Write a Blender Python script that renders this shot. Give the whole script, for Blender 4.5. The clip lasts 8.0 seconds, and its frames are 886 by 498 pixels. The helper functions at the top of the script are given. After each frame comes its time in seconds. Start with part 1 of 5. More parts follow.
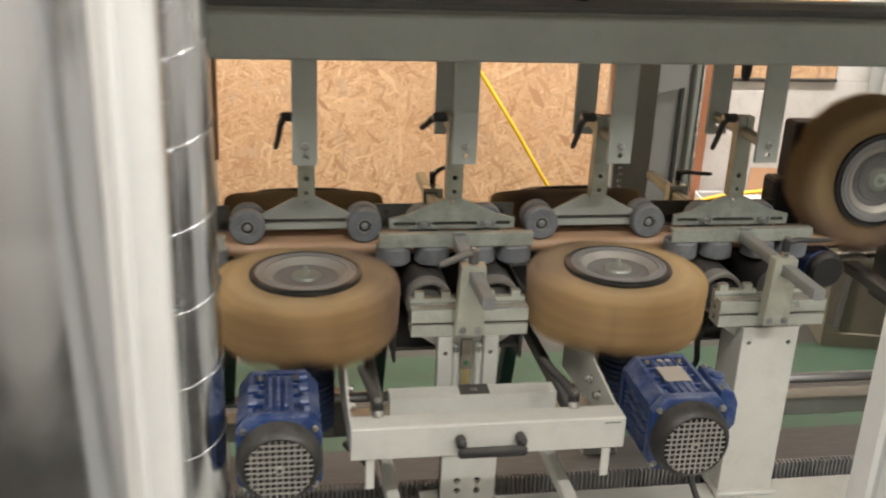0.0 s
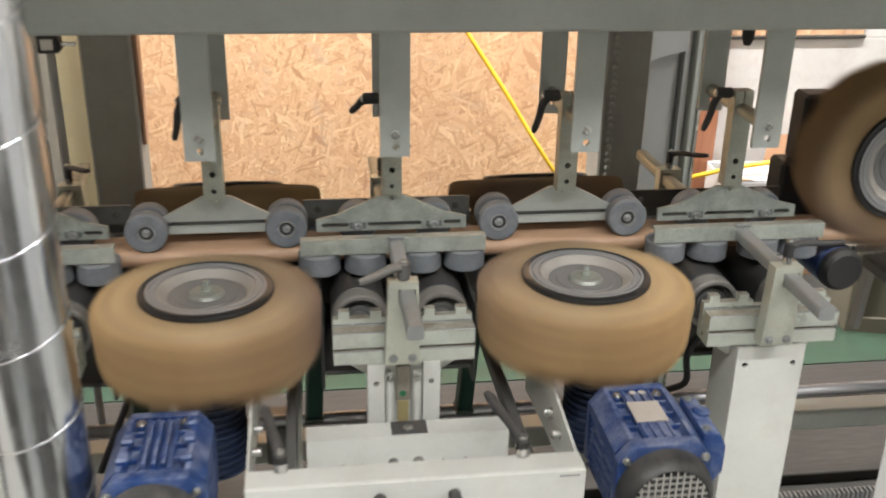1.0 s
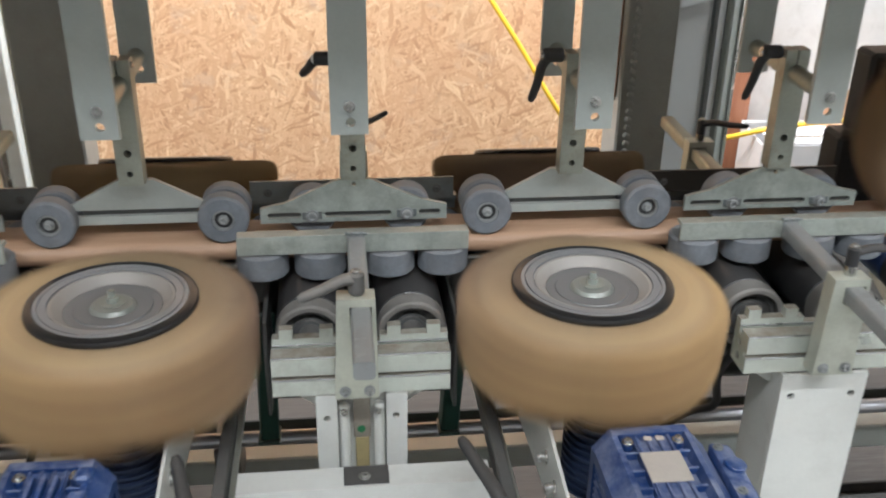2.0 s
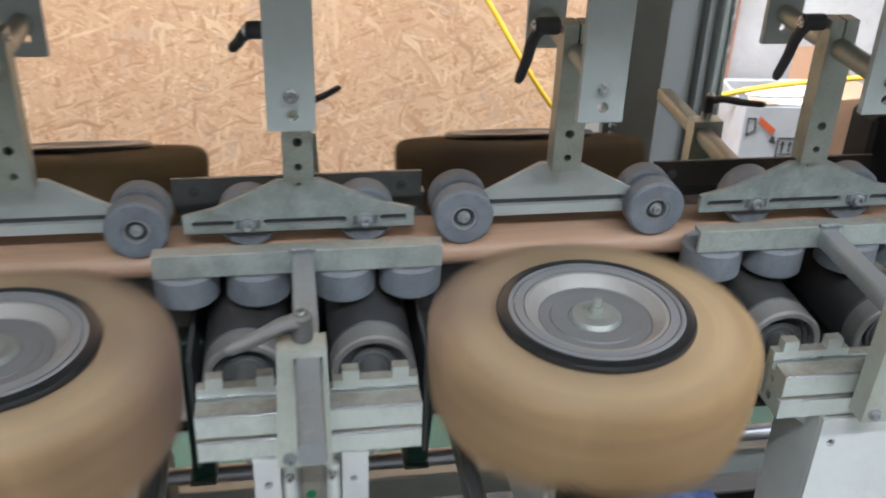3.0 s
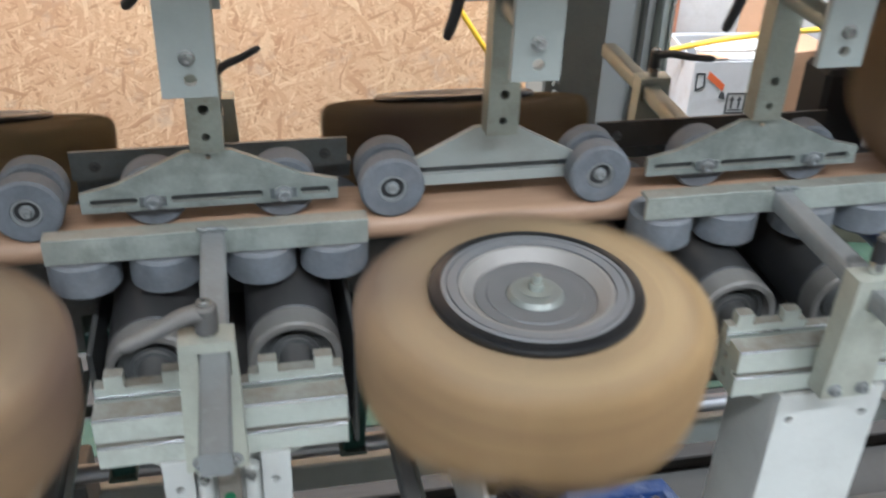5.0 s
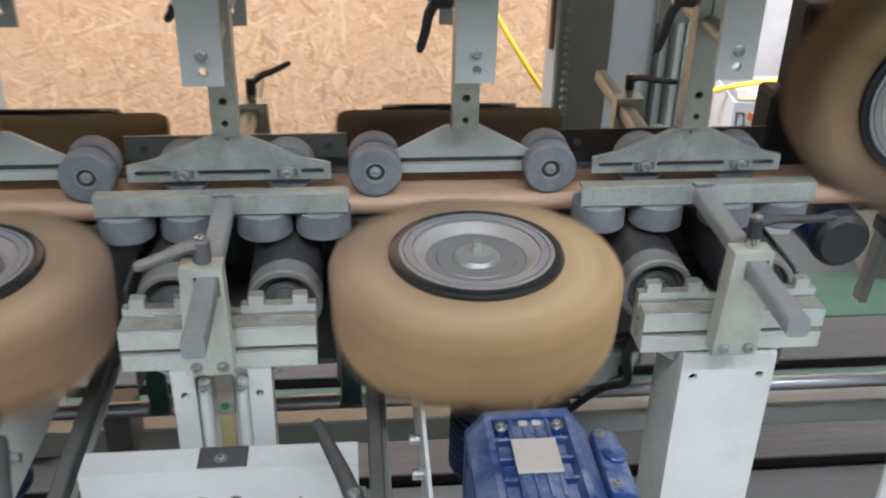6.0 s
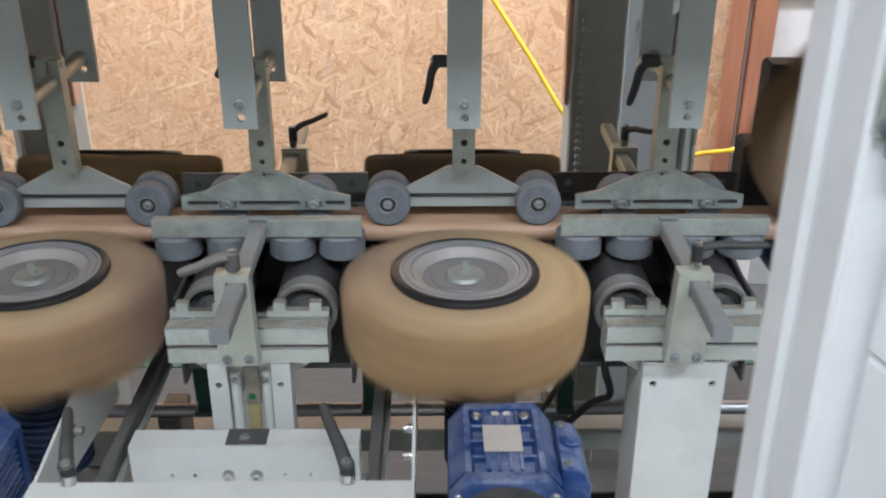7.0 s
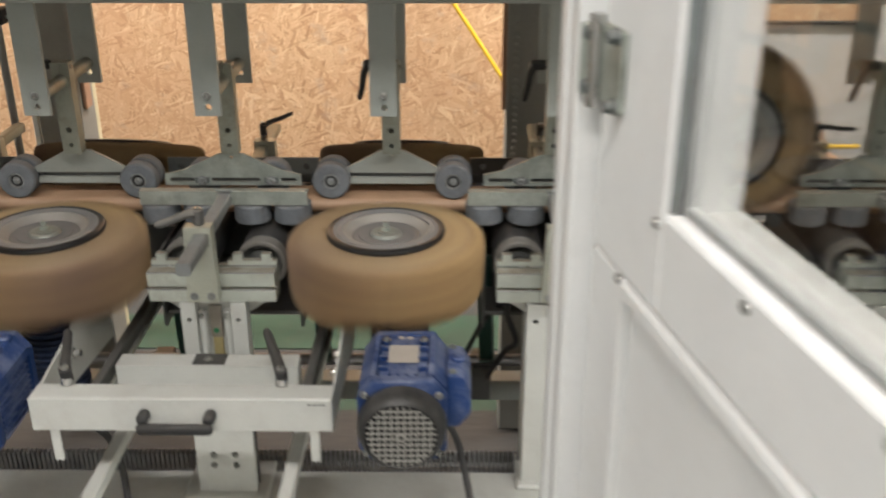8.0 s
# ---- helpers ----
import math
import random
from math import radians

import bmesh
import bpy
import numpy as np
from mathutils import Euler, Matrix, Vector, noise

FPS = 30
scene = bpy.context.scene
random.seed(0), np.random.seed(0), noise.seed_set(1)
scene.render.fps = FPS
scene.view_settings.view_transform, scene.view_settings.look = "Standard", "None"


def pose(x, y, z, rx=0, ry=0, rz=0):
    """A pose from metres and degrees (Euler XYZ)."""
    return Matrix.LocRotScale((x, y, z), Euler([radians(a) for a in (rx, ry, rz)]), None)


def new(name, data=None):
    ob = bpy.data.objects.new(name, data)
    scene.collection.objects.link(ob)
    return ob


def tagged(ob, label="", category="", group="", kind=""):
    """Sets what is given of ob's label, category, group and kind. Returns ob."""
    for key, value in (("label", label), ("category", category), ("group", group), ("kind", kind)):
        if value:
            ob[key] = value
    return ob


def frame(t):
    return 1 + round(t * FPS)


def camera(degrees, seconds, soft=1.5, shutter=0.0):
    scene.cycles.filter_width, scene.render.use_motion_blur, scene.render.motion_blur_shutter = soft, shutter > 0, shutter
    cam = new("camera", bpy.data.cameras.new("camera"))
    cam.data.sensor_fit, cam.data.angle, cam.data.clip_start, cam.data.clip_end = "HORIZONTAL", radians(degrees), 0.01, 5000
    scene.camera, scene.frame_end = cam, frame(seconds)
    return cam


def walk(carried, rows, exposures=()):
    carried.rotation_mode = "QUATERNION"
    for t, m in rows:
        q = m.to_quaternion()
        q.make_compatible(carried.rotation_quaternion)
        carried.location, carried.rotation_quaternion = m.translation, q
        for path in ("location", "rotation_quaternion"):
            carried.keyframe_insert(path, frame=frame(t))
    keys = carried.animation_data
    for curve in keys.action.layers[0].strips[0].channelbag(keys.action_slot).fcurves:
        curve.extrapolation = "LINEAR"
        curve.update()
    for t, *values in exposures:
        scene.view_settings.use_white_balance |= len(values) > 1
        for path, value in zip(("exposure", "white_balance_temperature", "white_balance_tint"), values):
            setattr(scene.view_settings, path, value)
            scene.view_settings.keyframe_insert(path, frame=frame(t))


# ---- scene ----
# ---- camera ----
cam = camera(48.3, 8.0, soft=2.0, shutter=0.8)
METRES, EYE, TILT, LEAN, TURN = 2.0, 1.6, 0.0, 0.0, -9.9
ROWS = [
    (0.0, 0.0, 0.0, 0.0, 0.87, -20.81, -2.29),
    (0.5, 0.0351, 0.0697, -0.0055, 0.62, -22.05, -1.33),
    (1.0, 0.075, 0.1572, -0.0156, 2.28, -23.27, -1.03),
    (2.5, 0.0974, 0.3832, -0.059, 3.84, -28.13, -0.88),
    (3.0, 0.0886, 0.4416, -0.0664, 1.35, -29.54, -1.79),
    (3.5, 0.0853, 0.476, -0.072, -0.04, -30.07, -1.78),
    (4.0, 0.0869, 0.4896, -0.0758, -0.9, -30.79, -1.78),
    (4.5, 0.0884, 0.498, -0.082, -1.41, -31.42, -1.8),
    (5.0, 0.1018, 0.483, -0.0822, -1.63, -31.71, -1.91),
    (6.5, 0.2151, 0.3148, -0.0456, 7.98, -27.16, -0.74),
    (7.0, 0.2424, 0.2732, -0.0346, 9.15, -25.7, -0.12),
    (7.5, 0.2906, 0.1918, -0.0273, 10.53, -24.43, 0.6),
    (8.0, 0.3515, 0.1147, -0.0132, 10.55, -23.89, 0.06),
]
EXPOSURES = [(0.0, -0.04, 6700, 10), (0.5, 0.2, 6450, 10), (1.0, 0.36, 6250, 10), (2.5, 0.32, 5550, 9), (3.5, 0.32, 5350, 9), (4.5, 0.3, 5400, 9), (5.0, 0.4, 5400, 8), (6.5, 0.38, 5450, 10), (7.0, 0.2, 5450, 10), (7.5, 0.08, 5850, 10), (8.0, -0.05, 6400, 10)]
walk(cam, [(t, pose(0, 0, EYE, TILT, LEAN, TURN) @ pose(METRES * x, METRES * y, METRES * z, 90 + pitch, roll, yaw)) for t, x, y, z, yaw, pitch, roll in ROWS], EXPOSURES)

# ---- light: a closed hall, lit by tube lamps under its ceiling ----
world = bpy.data.worlds.new("hall")
world.use_nodes = True
world.node_tree.nodes["Background"].inputs[0].default_value = (0.9, 0.95, 1.0, 1)
world.node_tree.nodes["Background"].inputs[1].default_value = 0.1
scene.world = world
CEILING = 3.4
TUBES = [(-1.6, -0.2, 39), (0.4, -0.2, 44), (2.4, -0.2, 58), (-1.4, 3.02, 98), (0.6, 3.02, 98), (2.6, 3.02, 112)]
for tx, ty, watts in TUBES:
    lamp = bpy.data.lights.new("tube_light", "AREA")
    lamp.shape, lamp.size, lamp.size_y, lamp.energy, lamp.color = "RECTANGLE", 1.5, 0.12, watts, (1.0, 0.97, 0.93)
    new("tube_light", lamp).matrix_world = pose(tx, ty, CEILING - 0.14)


# ---- materials ----
def nodes_of(name):
    m = bpy.data.materials.new(name)
    m.use_nodes = True
    nt = m.node_tree
    return m, nt, nt.nodes["Principled BSDF"]


def link(nt, a, b):
    nt.links.new(a, b)


def noise_at(nt, vec, scale, detail=4.0, rough=0.55, stretch=None):
    if stretch:
        mp = nt.nodes.new("ShaderNodeMapping")
        mp.inputs["Scale"].default_value = stretch
        link(nt, vec, mp.inputs[0])
        vec = mp.outputs[0]
    n = nt.nodes.new("ShaderNodeTexNoise")
    n.inputs["Scale"].default_value, n.inputs["Detail"].default_value, n.inputs["Roughness"].default_value = scale, detail, rough
    link(nt, vec, n.inputs["Vector"])
    return n.outputs[0]


def spread(nt, value, lo, hi, a=0.0, b=1.0):
    r = nt.nodes.new("ShaderNodeMapRange")
    r.inputs[1].default_value, r.inputs[2].default_value, r.inputs[3].default_value, r.inputs[4].default_value = lo, hi, a, b
    link(nt, value, r.inputs[0])
    return r.outputs[0]


def blend(nt, fac, a, b, mode="MIX"):
    m = nt.nodes.new("ShaderNodeMix")
    m.data_type, m.blend_type = "RGBA", mode
    for sock, v in ((m.inputs[0], fac), (m.inputs[6], a), (m.inputs[7], b)):
        if isinstance(v, (int, float)):
            sock.default_value = v
        elif isinstance(v, tuple):
            sock.default_value = (*v, 1)
        else:
            link(nt, v, sock)
    return m.outputs[2]


def bump(nt, bsdf, height, strength, distance=0.001):
    b = nt.nodes.new("ShaderNodeBump")
    b.inputs["Strength"].default_value, b.inputs["Distance"].default_value = strength, distance
    link(nt, height, b.inputs["Height"])
    link(nt, b.outputs[0], bsdf.inputs["Normal"])


def place(nt):
    """Object space, shifted by chance from object to object."""
    tc, info, add = nt.nodes.new("ShaderNodeTexCoord"), nt.nodes.new("ShaderNodeObjectInfo"), nt.nodes.new("ShaderNodeVectorMath")
    add.operation = "MULTIPLY_ADD"
    link(nt, info.outputs["Random"], add.inputs[0])
    add.inputs[1].default_value = (7.3, 3.1, 5.7)
    link(nt, tc.outputs["Object"], add.inputs[2])
    return add.outputs[0]


def surface(name, base, rough=0.5, metal=0.0, vary=0.18, dust=0.0, dust_colour=(0.37, 0.33, 0.28), grain=220.0, relief=0.2, stretch=None, blot=9.0, stain=0.0, stain_colour=(0.16, 0.13, 0.10), bare=0.5):
    """Paint, metal, rubber or plastic with grain, blotches and, where wanted, a film of sanding dust."""
    m, nt, bsdf = nodes_of(name)
    vec = place(nt)
    big, fine = noise_at(nt, vec, blot, 5, 0.6), noise_at(nt, vec, grain, 3, 0.6, stretch)
    dark, light = tuple(c * (1 - vary) for c in base), tuple(min(1, c * (1 + vary)) for c in base)
    col = blend(nt, spread(nt, big, 0.3, 0.7), dark, light)
    col = blend(nt, spread(nt, fine, 0.25, 0.8, 0, 0.35), col, tuple(c * (1 - 2 * vary) for c in base))
    if stain:
        spots = noise_at(nt, vec, 17, 8, 0.72)
        col = blend(nt, spread(nt, spots, 0.5, 0.72, 0, stain), col, stain_colour)
        scratch = noise_at(nt, vec, 60, 2, 0.5, (1, 1, 14))
        col = blend(nt, spread(nt, scratch, 0.66, 0.7, 0, stain * 0.5), col, tuple(min(1, c * 1.5) for c in base))
    rg = spread(nt, big, 0.3, 0.75, max(0.03, rough - 0.09), min(1, rough + 0.12))
    if dust:
        geo, sep = nt.nodes.new("ShaderNodeNewGeometry"), nt.nodes.new("ShaderNodeSeparateXYZ")
        link(nt, geo.outputs["Normal"], sep.inputs[0])
        up = spread(nt, sep.outputs[2], 0.15, 0.95)
        mul, cov = nt.nodes.new("ShaderNodeMath"), spread(nt, noise_at(nt, vec, 26, 6, 0.7), 0.3, 0.72, dust * bare, dust)
        mul.operation = "MULTIPLY"
        link(nt, up, mul.inputs[0])
        link(nt, cov, mul.inputs[1])
        col = blend(nt, mul.outputs[0], col, dust_colour)
        if metal:
            inv = spread(nt, mul.outputs[0], 0, 1, metal, 0)
            link(nt, inv, bsdf.inputs["Metallic"])
        mx = nt.nodes.new("ShaderNodeMath")
        mx.operation = "MAXIMUM"
        link(nt, rg, mx.inputs[0])
        link(nt, spread(nt, mul.outputs[0], 0, 1, 0, 0.9), mx.inputs[1])
        rg = mx.outputs[0]
    elif metal:
        bsdf.inputs["Metallic"].default_value = metal
    link(nt, col, bsdf.inputs["Base Color"])
    link(nt, rg, bsdf.inputs["Roughness"])
    if relief:
        bump(nt, bsdf, fine, relief, 0.0006)
    return m


def osb_board():
    """Strand board: flat wood flakes of many directions, laid over one another."""
    m, nt, bsdf = nodes_of("strand_board")
    tc = nt.nodes.new("ShaderNodeTexCoord")
    vec = tc.outputs["Object"]
    wob = nt.nodes.new("ShaderNodeTexNoise")
    wob.inputs["Scale"].default_value = 9.0
    link(nt, vec, wob.inputs["Vector"])
    warp = nt.nodes.new("ShaderNodeVectorMath")
    warp.operation = "MULTIPLY_ADD"
    link(nt, wob.outputs[1], warp.inputs[0])
    warp.inputs[1].default_value = (0.05, 0.05, 0.05)
    link(nt, vec, warp.inputs[2])
    colour, height = (0.66, 0.43, 0.25), None
    rnd = random.Random(21)
    for k in range(16):
        angle, along, across = (k * 137.5 + rnd.uniform(-14, 14)) % 180, rnd.uniform(15, 24), rnd.uniform(85, 155)
        if k > 12:
            along, across = rnd.uniform(11, 14), rnd.uniform(64, 85)
        mp = nt.nodes.new("ShaderNodeMapping")
        mp.inputs["Rotation"].default_value = (0, radians(angle), 0)
        mp.inputs["Location"].default_value = (k * 3.7, k, k * 1.9)
        link(nt, warp.outputs[0], mp.inputs[0])
        st = nt.nodes.new("ShaderNodeMapping")
        st.inputs["Scale"].default_value = (along, 0.001, across)
        link(nt, mp.outputs[0], st.inputs[0])
        vor = nt.nodes.new("ShaderNodeTexVoronoi")
        vor.inputs["Scale"].default_value = 1.0
        link(nt, st.outputs[0], vor.inputs["Vector"])
        sep = nt.nodes.new("ShaderNodeSeparateColor")
        link(nt, vor.outputs["Color"], sep.inputs[0])
        ramp = nt.nodes.new("ShaderNodeValToRGB")
        ramp.color_ramp.elements[0].color = (0.46, 0.25, 0.128, 1)
        ramp.color_ramp.elements[1].color = (0.93, 0.725, 0.455, 1)
        for at, tone in ((0.2, (0.62, 0.375, 0.21)), (0.55, (0.74, 0.495, 0.292)), (0.86, (0.80, 0.565, 0.338))):
            ramp.color_ramp.elements.new(at).color = (*tone, 1)
        link(nt, sep.outputs[0], ramp.inputs[0])
        fibre = noise_at(nt, st.outputs[0], 2.5, 4, 0.65, (0.35, 1, 4.0))
        flake = blend(nt, spread(nt, fibre, 0.3, 0.72, 0, 0.5), ramp.outputs[0], (0.50, 0.29, 0.155))
        cover = 0.92 if k > 12 else 0.74 if k > 3 else 0.55
        mask = spread(nt, sep.outputs[1], cover, cover + 0.04)
        colour = blend(nt, mask, colour, flake) if k else flake
        height = blend(nt, mask, height, vor.outputs["Color"]) if k else vor.outputs["Color"]
    speck = noise_at(nt, vec, 75, 2, 0.5, (1, 1, 1.6))
    colour = blend(nt, spread(nt, speck, 0.70, 0.76, 0, 0.7), colour, (0.30, 0.15, 0.09))
    grain = noise_at(nt, vec, 160, 4, 0.7, (1, 1, 1.7))
    colour = blend(nt, spread(nt, grain, 0.5, 0.75, 0, 0.45), colour, (0.42, 0.24, 0.13))
    grey = noise_at(nt, vec, 11, 5, 0.65)
    colour = blend(nt, spread(nt, grey, 0.56, 0.72, 0, 0.4), colour, (0.46, 0.38, 0.31))
    stain = noise_at(nt, vec, 2.2, 5, 0.6)
    colour = blend(nt, spread(nt, stain, 0.35, 0.7, 0, 0.3), colour, (0.55, 0.31, 0.18))
    link(nt, colour, bsdf.inputs["Base Color"])
    bsdf.inputs["Roughness"].default_value = 0.62
    bump(nt, bsdf, height, 0.25, 0.001)
    return m


def wood(name, a, b, along="x", scale=14.0, rough=0.5):
    m, nt, bsdf = nodes_of(name)
    vec = place(nt)
    st = {"x": (1.0, 14, 14), "y": (14, 1.0, 14), "z": (14, 14, 1.0)}[along]
    g1, g2 = noise_at(nt, vec, scale * 0.25, 5, 0.65, st), noise_at(nt, vec, scale, 4, 0.6, st)
    col = blend(nt, spread(nt, g1, 0.3, 0.7), a, b)
    col = blend(nt, spread(nt, g2, 0.35, 0.7, 0, 0.45), col, tuple(c * 0.72 for c in a))
    col = blend(nt, spread(nt, noise_at(nt, vec, 5.5, 3, 0.5), 0.55, 0.75, 0, 0.4), col, tuple(c * 0.8 for c in a))
    link(nt, col, bsdf.inputs["Base Color"])
    link(nt, spread(nt, g2, 0.3, 0.7, rough - 0.08, rough + 0.12), bsdf.inputs["Roughness"])
    bump(nt, bsdf, g2, 0.12, 0.0008)
    return m


def bristle_fibre(name="bristle_fibre", tone=1.0):
    """Tan sanding fibres in upright tufts, with violet-brown shade painted on one side."""
    m, nt, bsdf = nodes_of(name)
    tc, geo = nt.nodes.new("ShaderNodeTexCoord"), nt.nodes.new("ShaderNodeNewGeometry")
    vec = tc.outputs["Object"]
    col = blend(nt, geo.outputs["Random Per Island"], (0.60, 0.40, 0.178), (0.76, 0.55, 0.285))
    strand = noise_at(nt, vec, 90, 4, 0.7, (1, 1, 0.12))
    col = blend(nt, spread(nt, strand, 0.3, 0.75, 0, 0.5), col, (0.25, 0.16, 0.075))
    sx, flat, band = nt.nodes.new("ShaderNodeSeparateXYZ"), nt.nodes.new("ShaderNodeVectorMath"), nt.nodes.new("ShaderNodeCombineXYZ")
    link(nt, vec, sx.inputs[0])
    flat.operation = "MULTIPLY"
    flat.inputs[1].default_value = (1, 1, 0)
    link(nt, vec, flat.inputs[0])
    far = nt.nodes.new("ShaderNodeVectorMath")
    far.operation = "LENGTH"
    link(nt, flat.outputs[0], far.inputs[0])
    link(nt, far.outputs["Value"], band.inputs[0])
    link(nt, sx.outputs[2], band.inputs[1])
    hoop = noise_at(nt, band.outputs[0], 60, 5, 0.65)
    col = blend(nt, spread(nt, hoop, 0.35, 0.7, 0, 0.4), col, (0.26, 0.165, 0.10))
    # one side of the wheel is coloured darker, to stand in for shade
    lean, part_shaded = nt.nodes.new("ShaderNodeVectorMath"), nt.nodes.new("ShaderNodeMath")
    lean.operation, part_shaded.operation = "DOT_PRODUCT", "ADD"
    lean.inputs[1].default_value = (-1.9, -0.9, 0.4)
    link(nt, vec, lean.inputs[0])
    link(nt, lean.outputs["Value"], part_shaded.inputs[0])
    link(nt, noise_at(nt, vec, 5.0, 4, 0.6), part_shaded.inputs[1])
    col = blend(nt, spread(nt, part_shaded.outputs[0], 0.62, 0.84, 0, 0.85), col, (0.185, 0.118, 0.105))
    # faces that point up blend to a greyer tan, however the wheel turns
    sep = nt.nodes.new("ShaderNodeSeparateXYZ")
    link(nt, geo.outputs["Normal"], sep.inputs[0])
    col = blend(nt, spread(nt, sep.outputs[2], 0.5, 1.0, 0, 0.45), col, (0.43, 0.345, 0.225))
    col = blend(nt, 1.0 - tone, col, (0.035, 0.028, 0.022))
    link(nt, col, bsdf.inputs["Base Color"])
    bsdf.inputs["Roughness"].default_value = 0.9
    bump(nt, bsdf, strand, 0.5, 0.002)
    return m


def clear_pane():
    m, nt, bsdf = nodes_of("acrylic_pane")
    bsdf.inputs["Base Color"].default_value = (0.60, 0.60, 0.58, 1)
    bsdf.inputs["Transmission Weight"].default_value, bsdf.inputs["IOR"].default_value = 1.0, 1.45
    rg = spread(nt, noise_at(nt, place(nt), 12, 4), 0.3, 0.7, 0.01, 0.05)
    link(nt, rg, bsdf.inputs["Roughness"])
    return m


def glow(name, colour, strength):
    m, nt, bsdf = nodes_of(name)
    bsdf.inputs["Emission Color"].default_value, bsdf.inputs["Emission Strength"].default_value = (*colour, 1), strength
    return m


OSB = osb_board()
PAINT = surface("grey_green_paint", (0.38, 0.41, 0.38), 0.5, 0.0, 0.08, 0.35, stain=0.24, stain_colour=(0.22, 0.22, 0.19))
ZINC = surface("zinc_plated_steel", (0.48, 0.525, 0.475), 0.42, 0.5, 0.2, 0.8, (0.21, 0.18, 0.135), grain=160, blot=26, stain=0.6, stain_colour=(0.15, 0.155, 0.12))
PALE = surface("pale_machine_paint", (0.68, 0.69, 0.65), 0.45, 0.0, 0.05, 0.3, stain=0.2, stain_colour=(0.36, 0.33, 0.29))
# the strong dust value darkens upward faces, in place of softer light on the sill
WHITE = surface("white_door_paint", (0.84, 0.85, 0.842), 0.42, 0.0, 0.03, 0.85, (0.50, 0.485, 0.46), grain=90, relief=0.06, stain=0.12, stain_colour=(0.5, 0.48, 0.44))
STEEL = surface("bright_steel", (0.62, 0.62, 0.60), 0.25, 1.0, 0.1, 0.25)
CHROME = surface("highlight_chrome", (0.60, 0.61, 0.62), 0.24, 1.0, 0.06)
GROUND = surface("ground_steel_shaft", (0.46, 0.465, 0.48), 0.36, 0.75, 0.1, 0.3, (0.16, 0.15, 0.14))
GALV = surface("galvanised_duct_steel", (0.74, 0.76, 0.785), 0.2, 1.0, 0.06, grain=26, blot=10, relief=0.12, stretch=(1, 1, 0.03))
ALU = surface("aluminium_profile", (0.66, 0.70, 0.63), 0.34, 0.45, 0.1, 1.0, (0.225, 0.180, 0.130), stain=0.3)
CREAMY = surface("yellowish_zinc_plate", (0.54, 0.56, 0.475), 0.42, 0.35, 0.12, 0.3, (0.46, 0.42, 0.32), blot=14, stain=0.3)
HUB = surface("dusty_cast_hub", (0.35, 0.352, 0.355), 0.45, 0.4, 0.3, 0.25, (0.32, 0.31, 0.29), blot=26, stain=0.65, stain_colour=(0.10, 0.10, 0.10))
CONE = surface("worn_hub_face", (0.42, 0.395, 0.36), 0.5, 0.3, 0.15, 0.2, stain=0.4, stain_colour=(0.17, 0.16, 0.15))
BOSS = surface("greenish_boss_plate", (0.29, 0.315, 0.285), 0.45, 0.4, 0.2, 0.4, stain=0.4)
HUB_DARK = surface("dark_hub_plate", (0.19, 0.19, 0.192), 0.5, 0.3, 0.4, 0.5, (0.30, 0.285, 0.27), blot=18, stain=0.5, stain_colour=(0.07, 0.07, 0.07))
ROLLER = surface("blue_grey_rubber", (0.172, 0.188, 0.206), 0.68, 0.0, 0.24, 0.45, (0.265, 0.25, 0.242), blot=30, stain=0.3, stain_colour=(0.30, 0.28, 0.27))
RUBBER = surface("black_rubber", (0.048, 0.049, 0.05), 0.45, 0.0, 0.25, 0.35, (0.09, 0.08, 0.07), stain=0.3, stain_colour=(0.07, 0.065, 0.06))
DARK = surface("dark_machine_steel", (0.125, 0.128, 0.123), 0.5, 0.2, 0.25, 0.35, (0.20, 0.175, 0.15), stain=0.4, stain_colour=(0.13, 0.105, 0.08))
GLOSSY = surface("glossy_black_rubber", (0.014, 0.014, 0.015), 0.26, 0.0, 0.2, 0.12, (0.06, 0.055, 0.05))
# dark brown face plate of the right-hand rear guides
BROWN_PLATE = surface("dark_brown_plate", (0.055, 0.05, 0.042), 0.5, 0.2, 0.25, 0.3, (0.11, 0.09, 0.07), stain=0.4, stain_colour=(0.10, 0.075, 0.05))
DULL = surface("dull_steel_plate", (0.20, 0.222, 0.22), 0.5, 0.35, 0.2, 0.4, stain=0.5)
BAR = surface("yellow_passivated_bar", (0.40, 0.425, 0.36), 0.42, 0.5, 0.18, 0.6, (0.24, 0.20, 0.14), stain=0.55, stain_colour=(0.19, 0.15, 0.09))
ARM = surface("worn_grey_square_bar", (0.32, 0.335, 0.33), 0.55, 0.25, 0.15, 0.4, (0.27, 0.25, 0.22), stain=0.4)
BLACK = surface("black_plastic", (0.032, 0.032, 0.033), 0.6, 0.0, 0.2, 0.15)
RING = surface("worn_roll_ring", (0.25, 0.238, 0.22), 0.5, 0.2, 0.15, 0.15, stain=0.4)
BLUE = surface("blue_motor_enamel", (0.016, 0.052, 0.185), 0.38, 0.0, 0.3, 1.0, (0.29, 0.315, 0.41), blot=20, stain=0.75, stain_colour=(0.16, 0.19, 0.30), bare=-0.35)
BLUE_DARK = surface("dark_blue_enamel", (0.014, 0.030, 0.080), 0.45, 0.0, 0.25, 0.3, (0.06, 0.07, 0.10), stain=0.3, stain_colour=(0.05, 0.06, 0.09))
COVER = surface("dusty_fan_cover", (0.022, 0.022, 0.023), 0.45, 0.0, 0.3, 0.85, (0.13, 0.12, 0.108), bare=0.1)
GRID = surface("fan_grid_steel", (0.50, 0.49, 0.455), 0.45, 0.3, 0.1, 0.2)
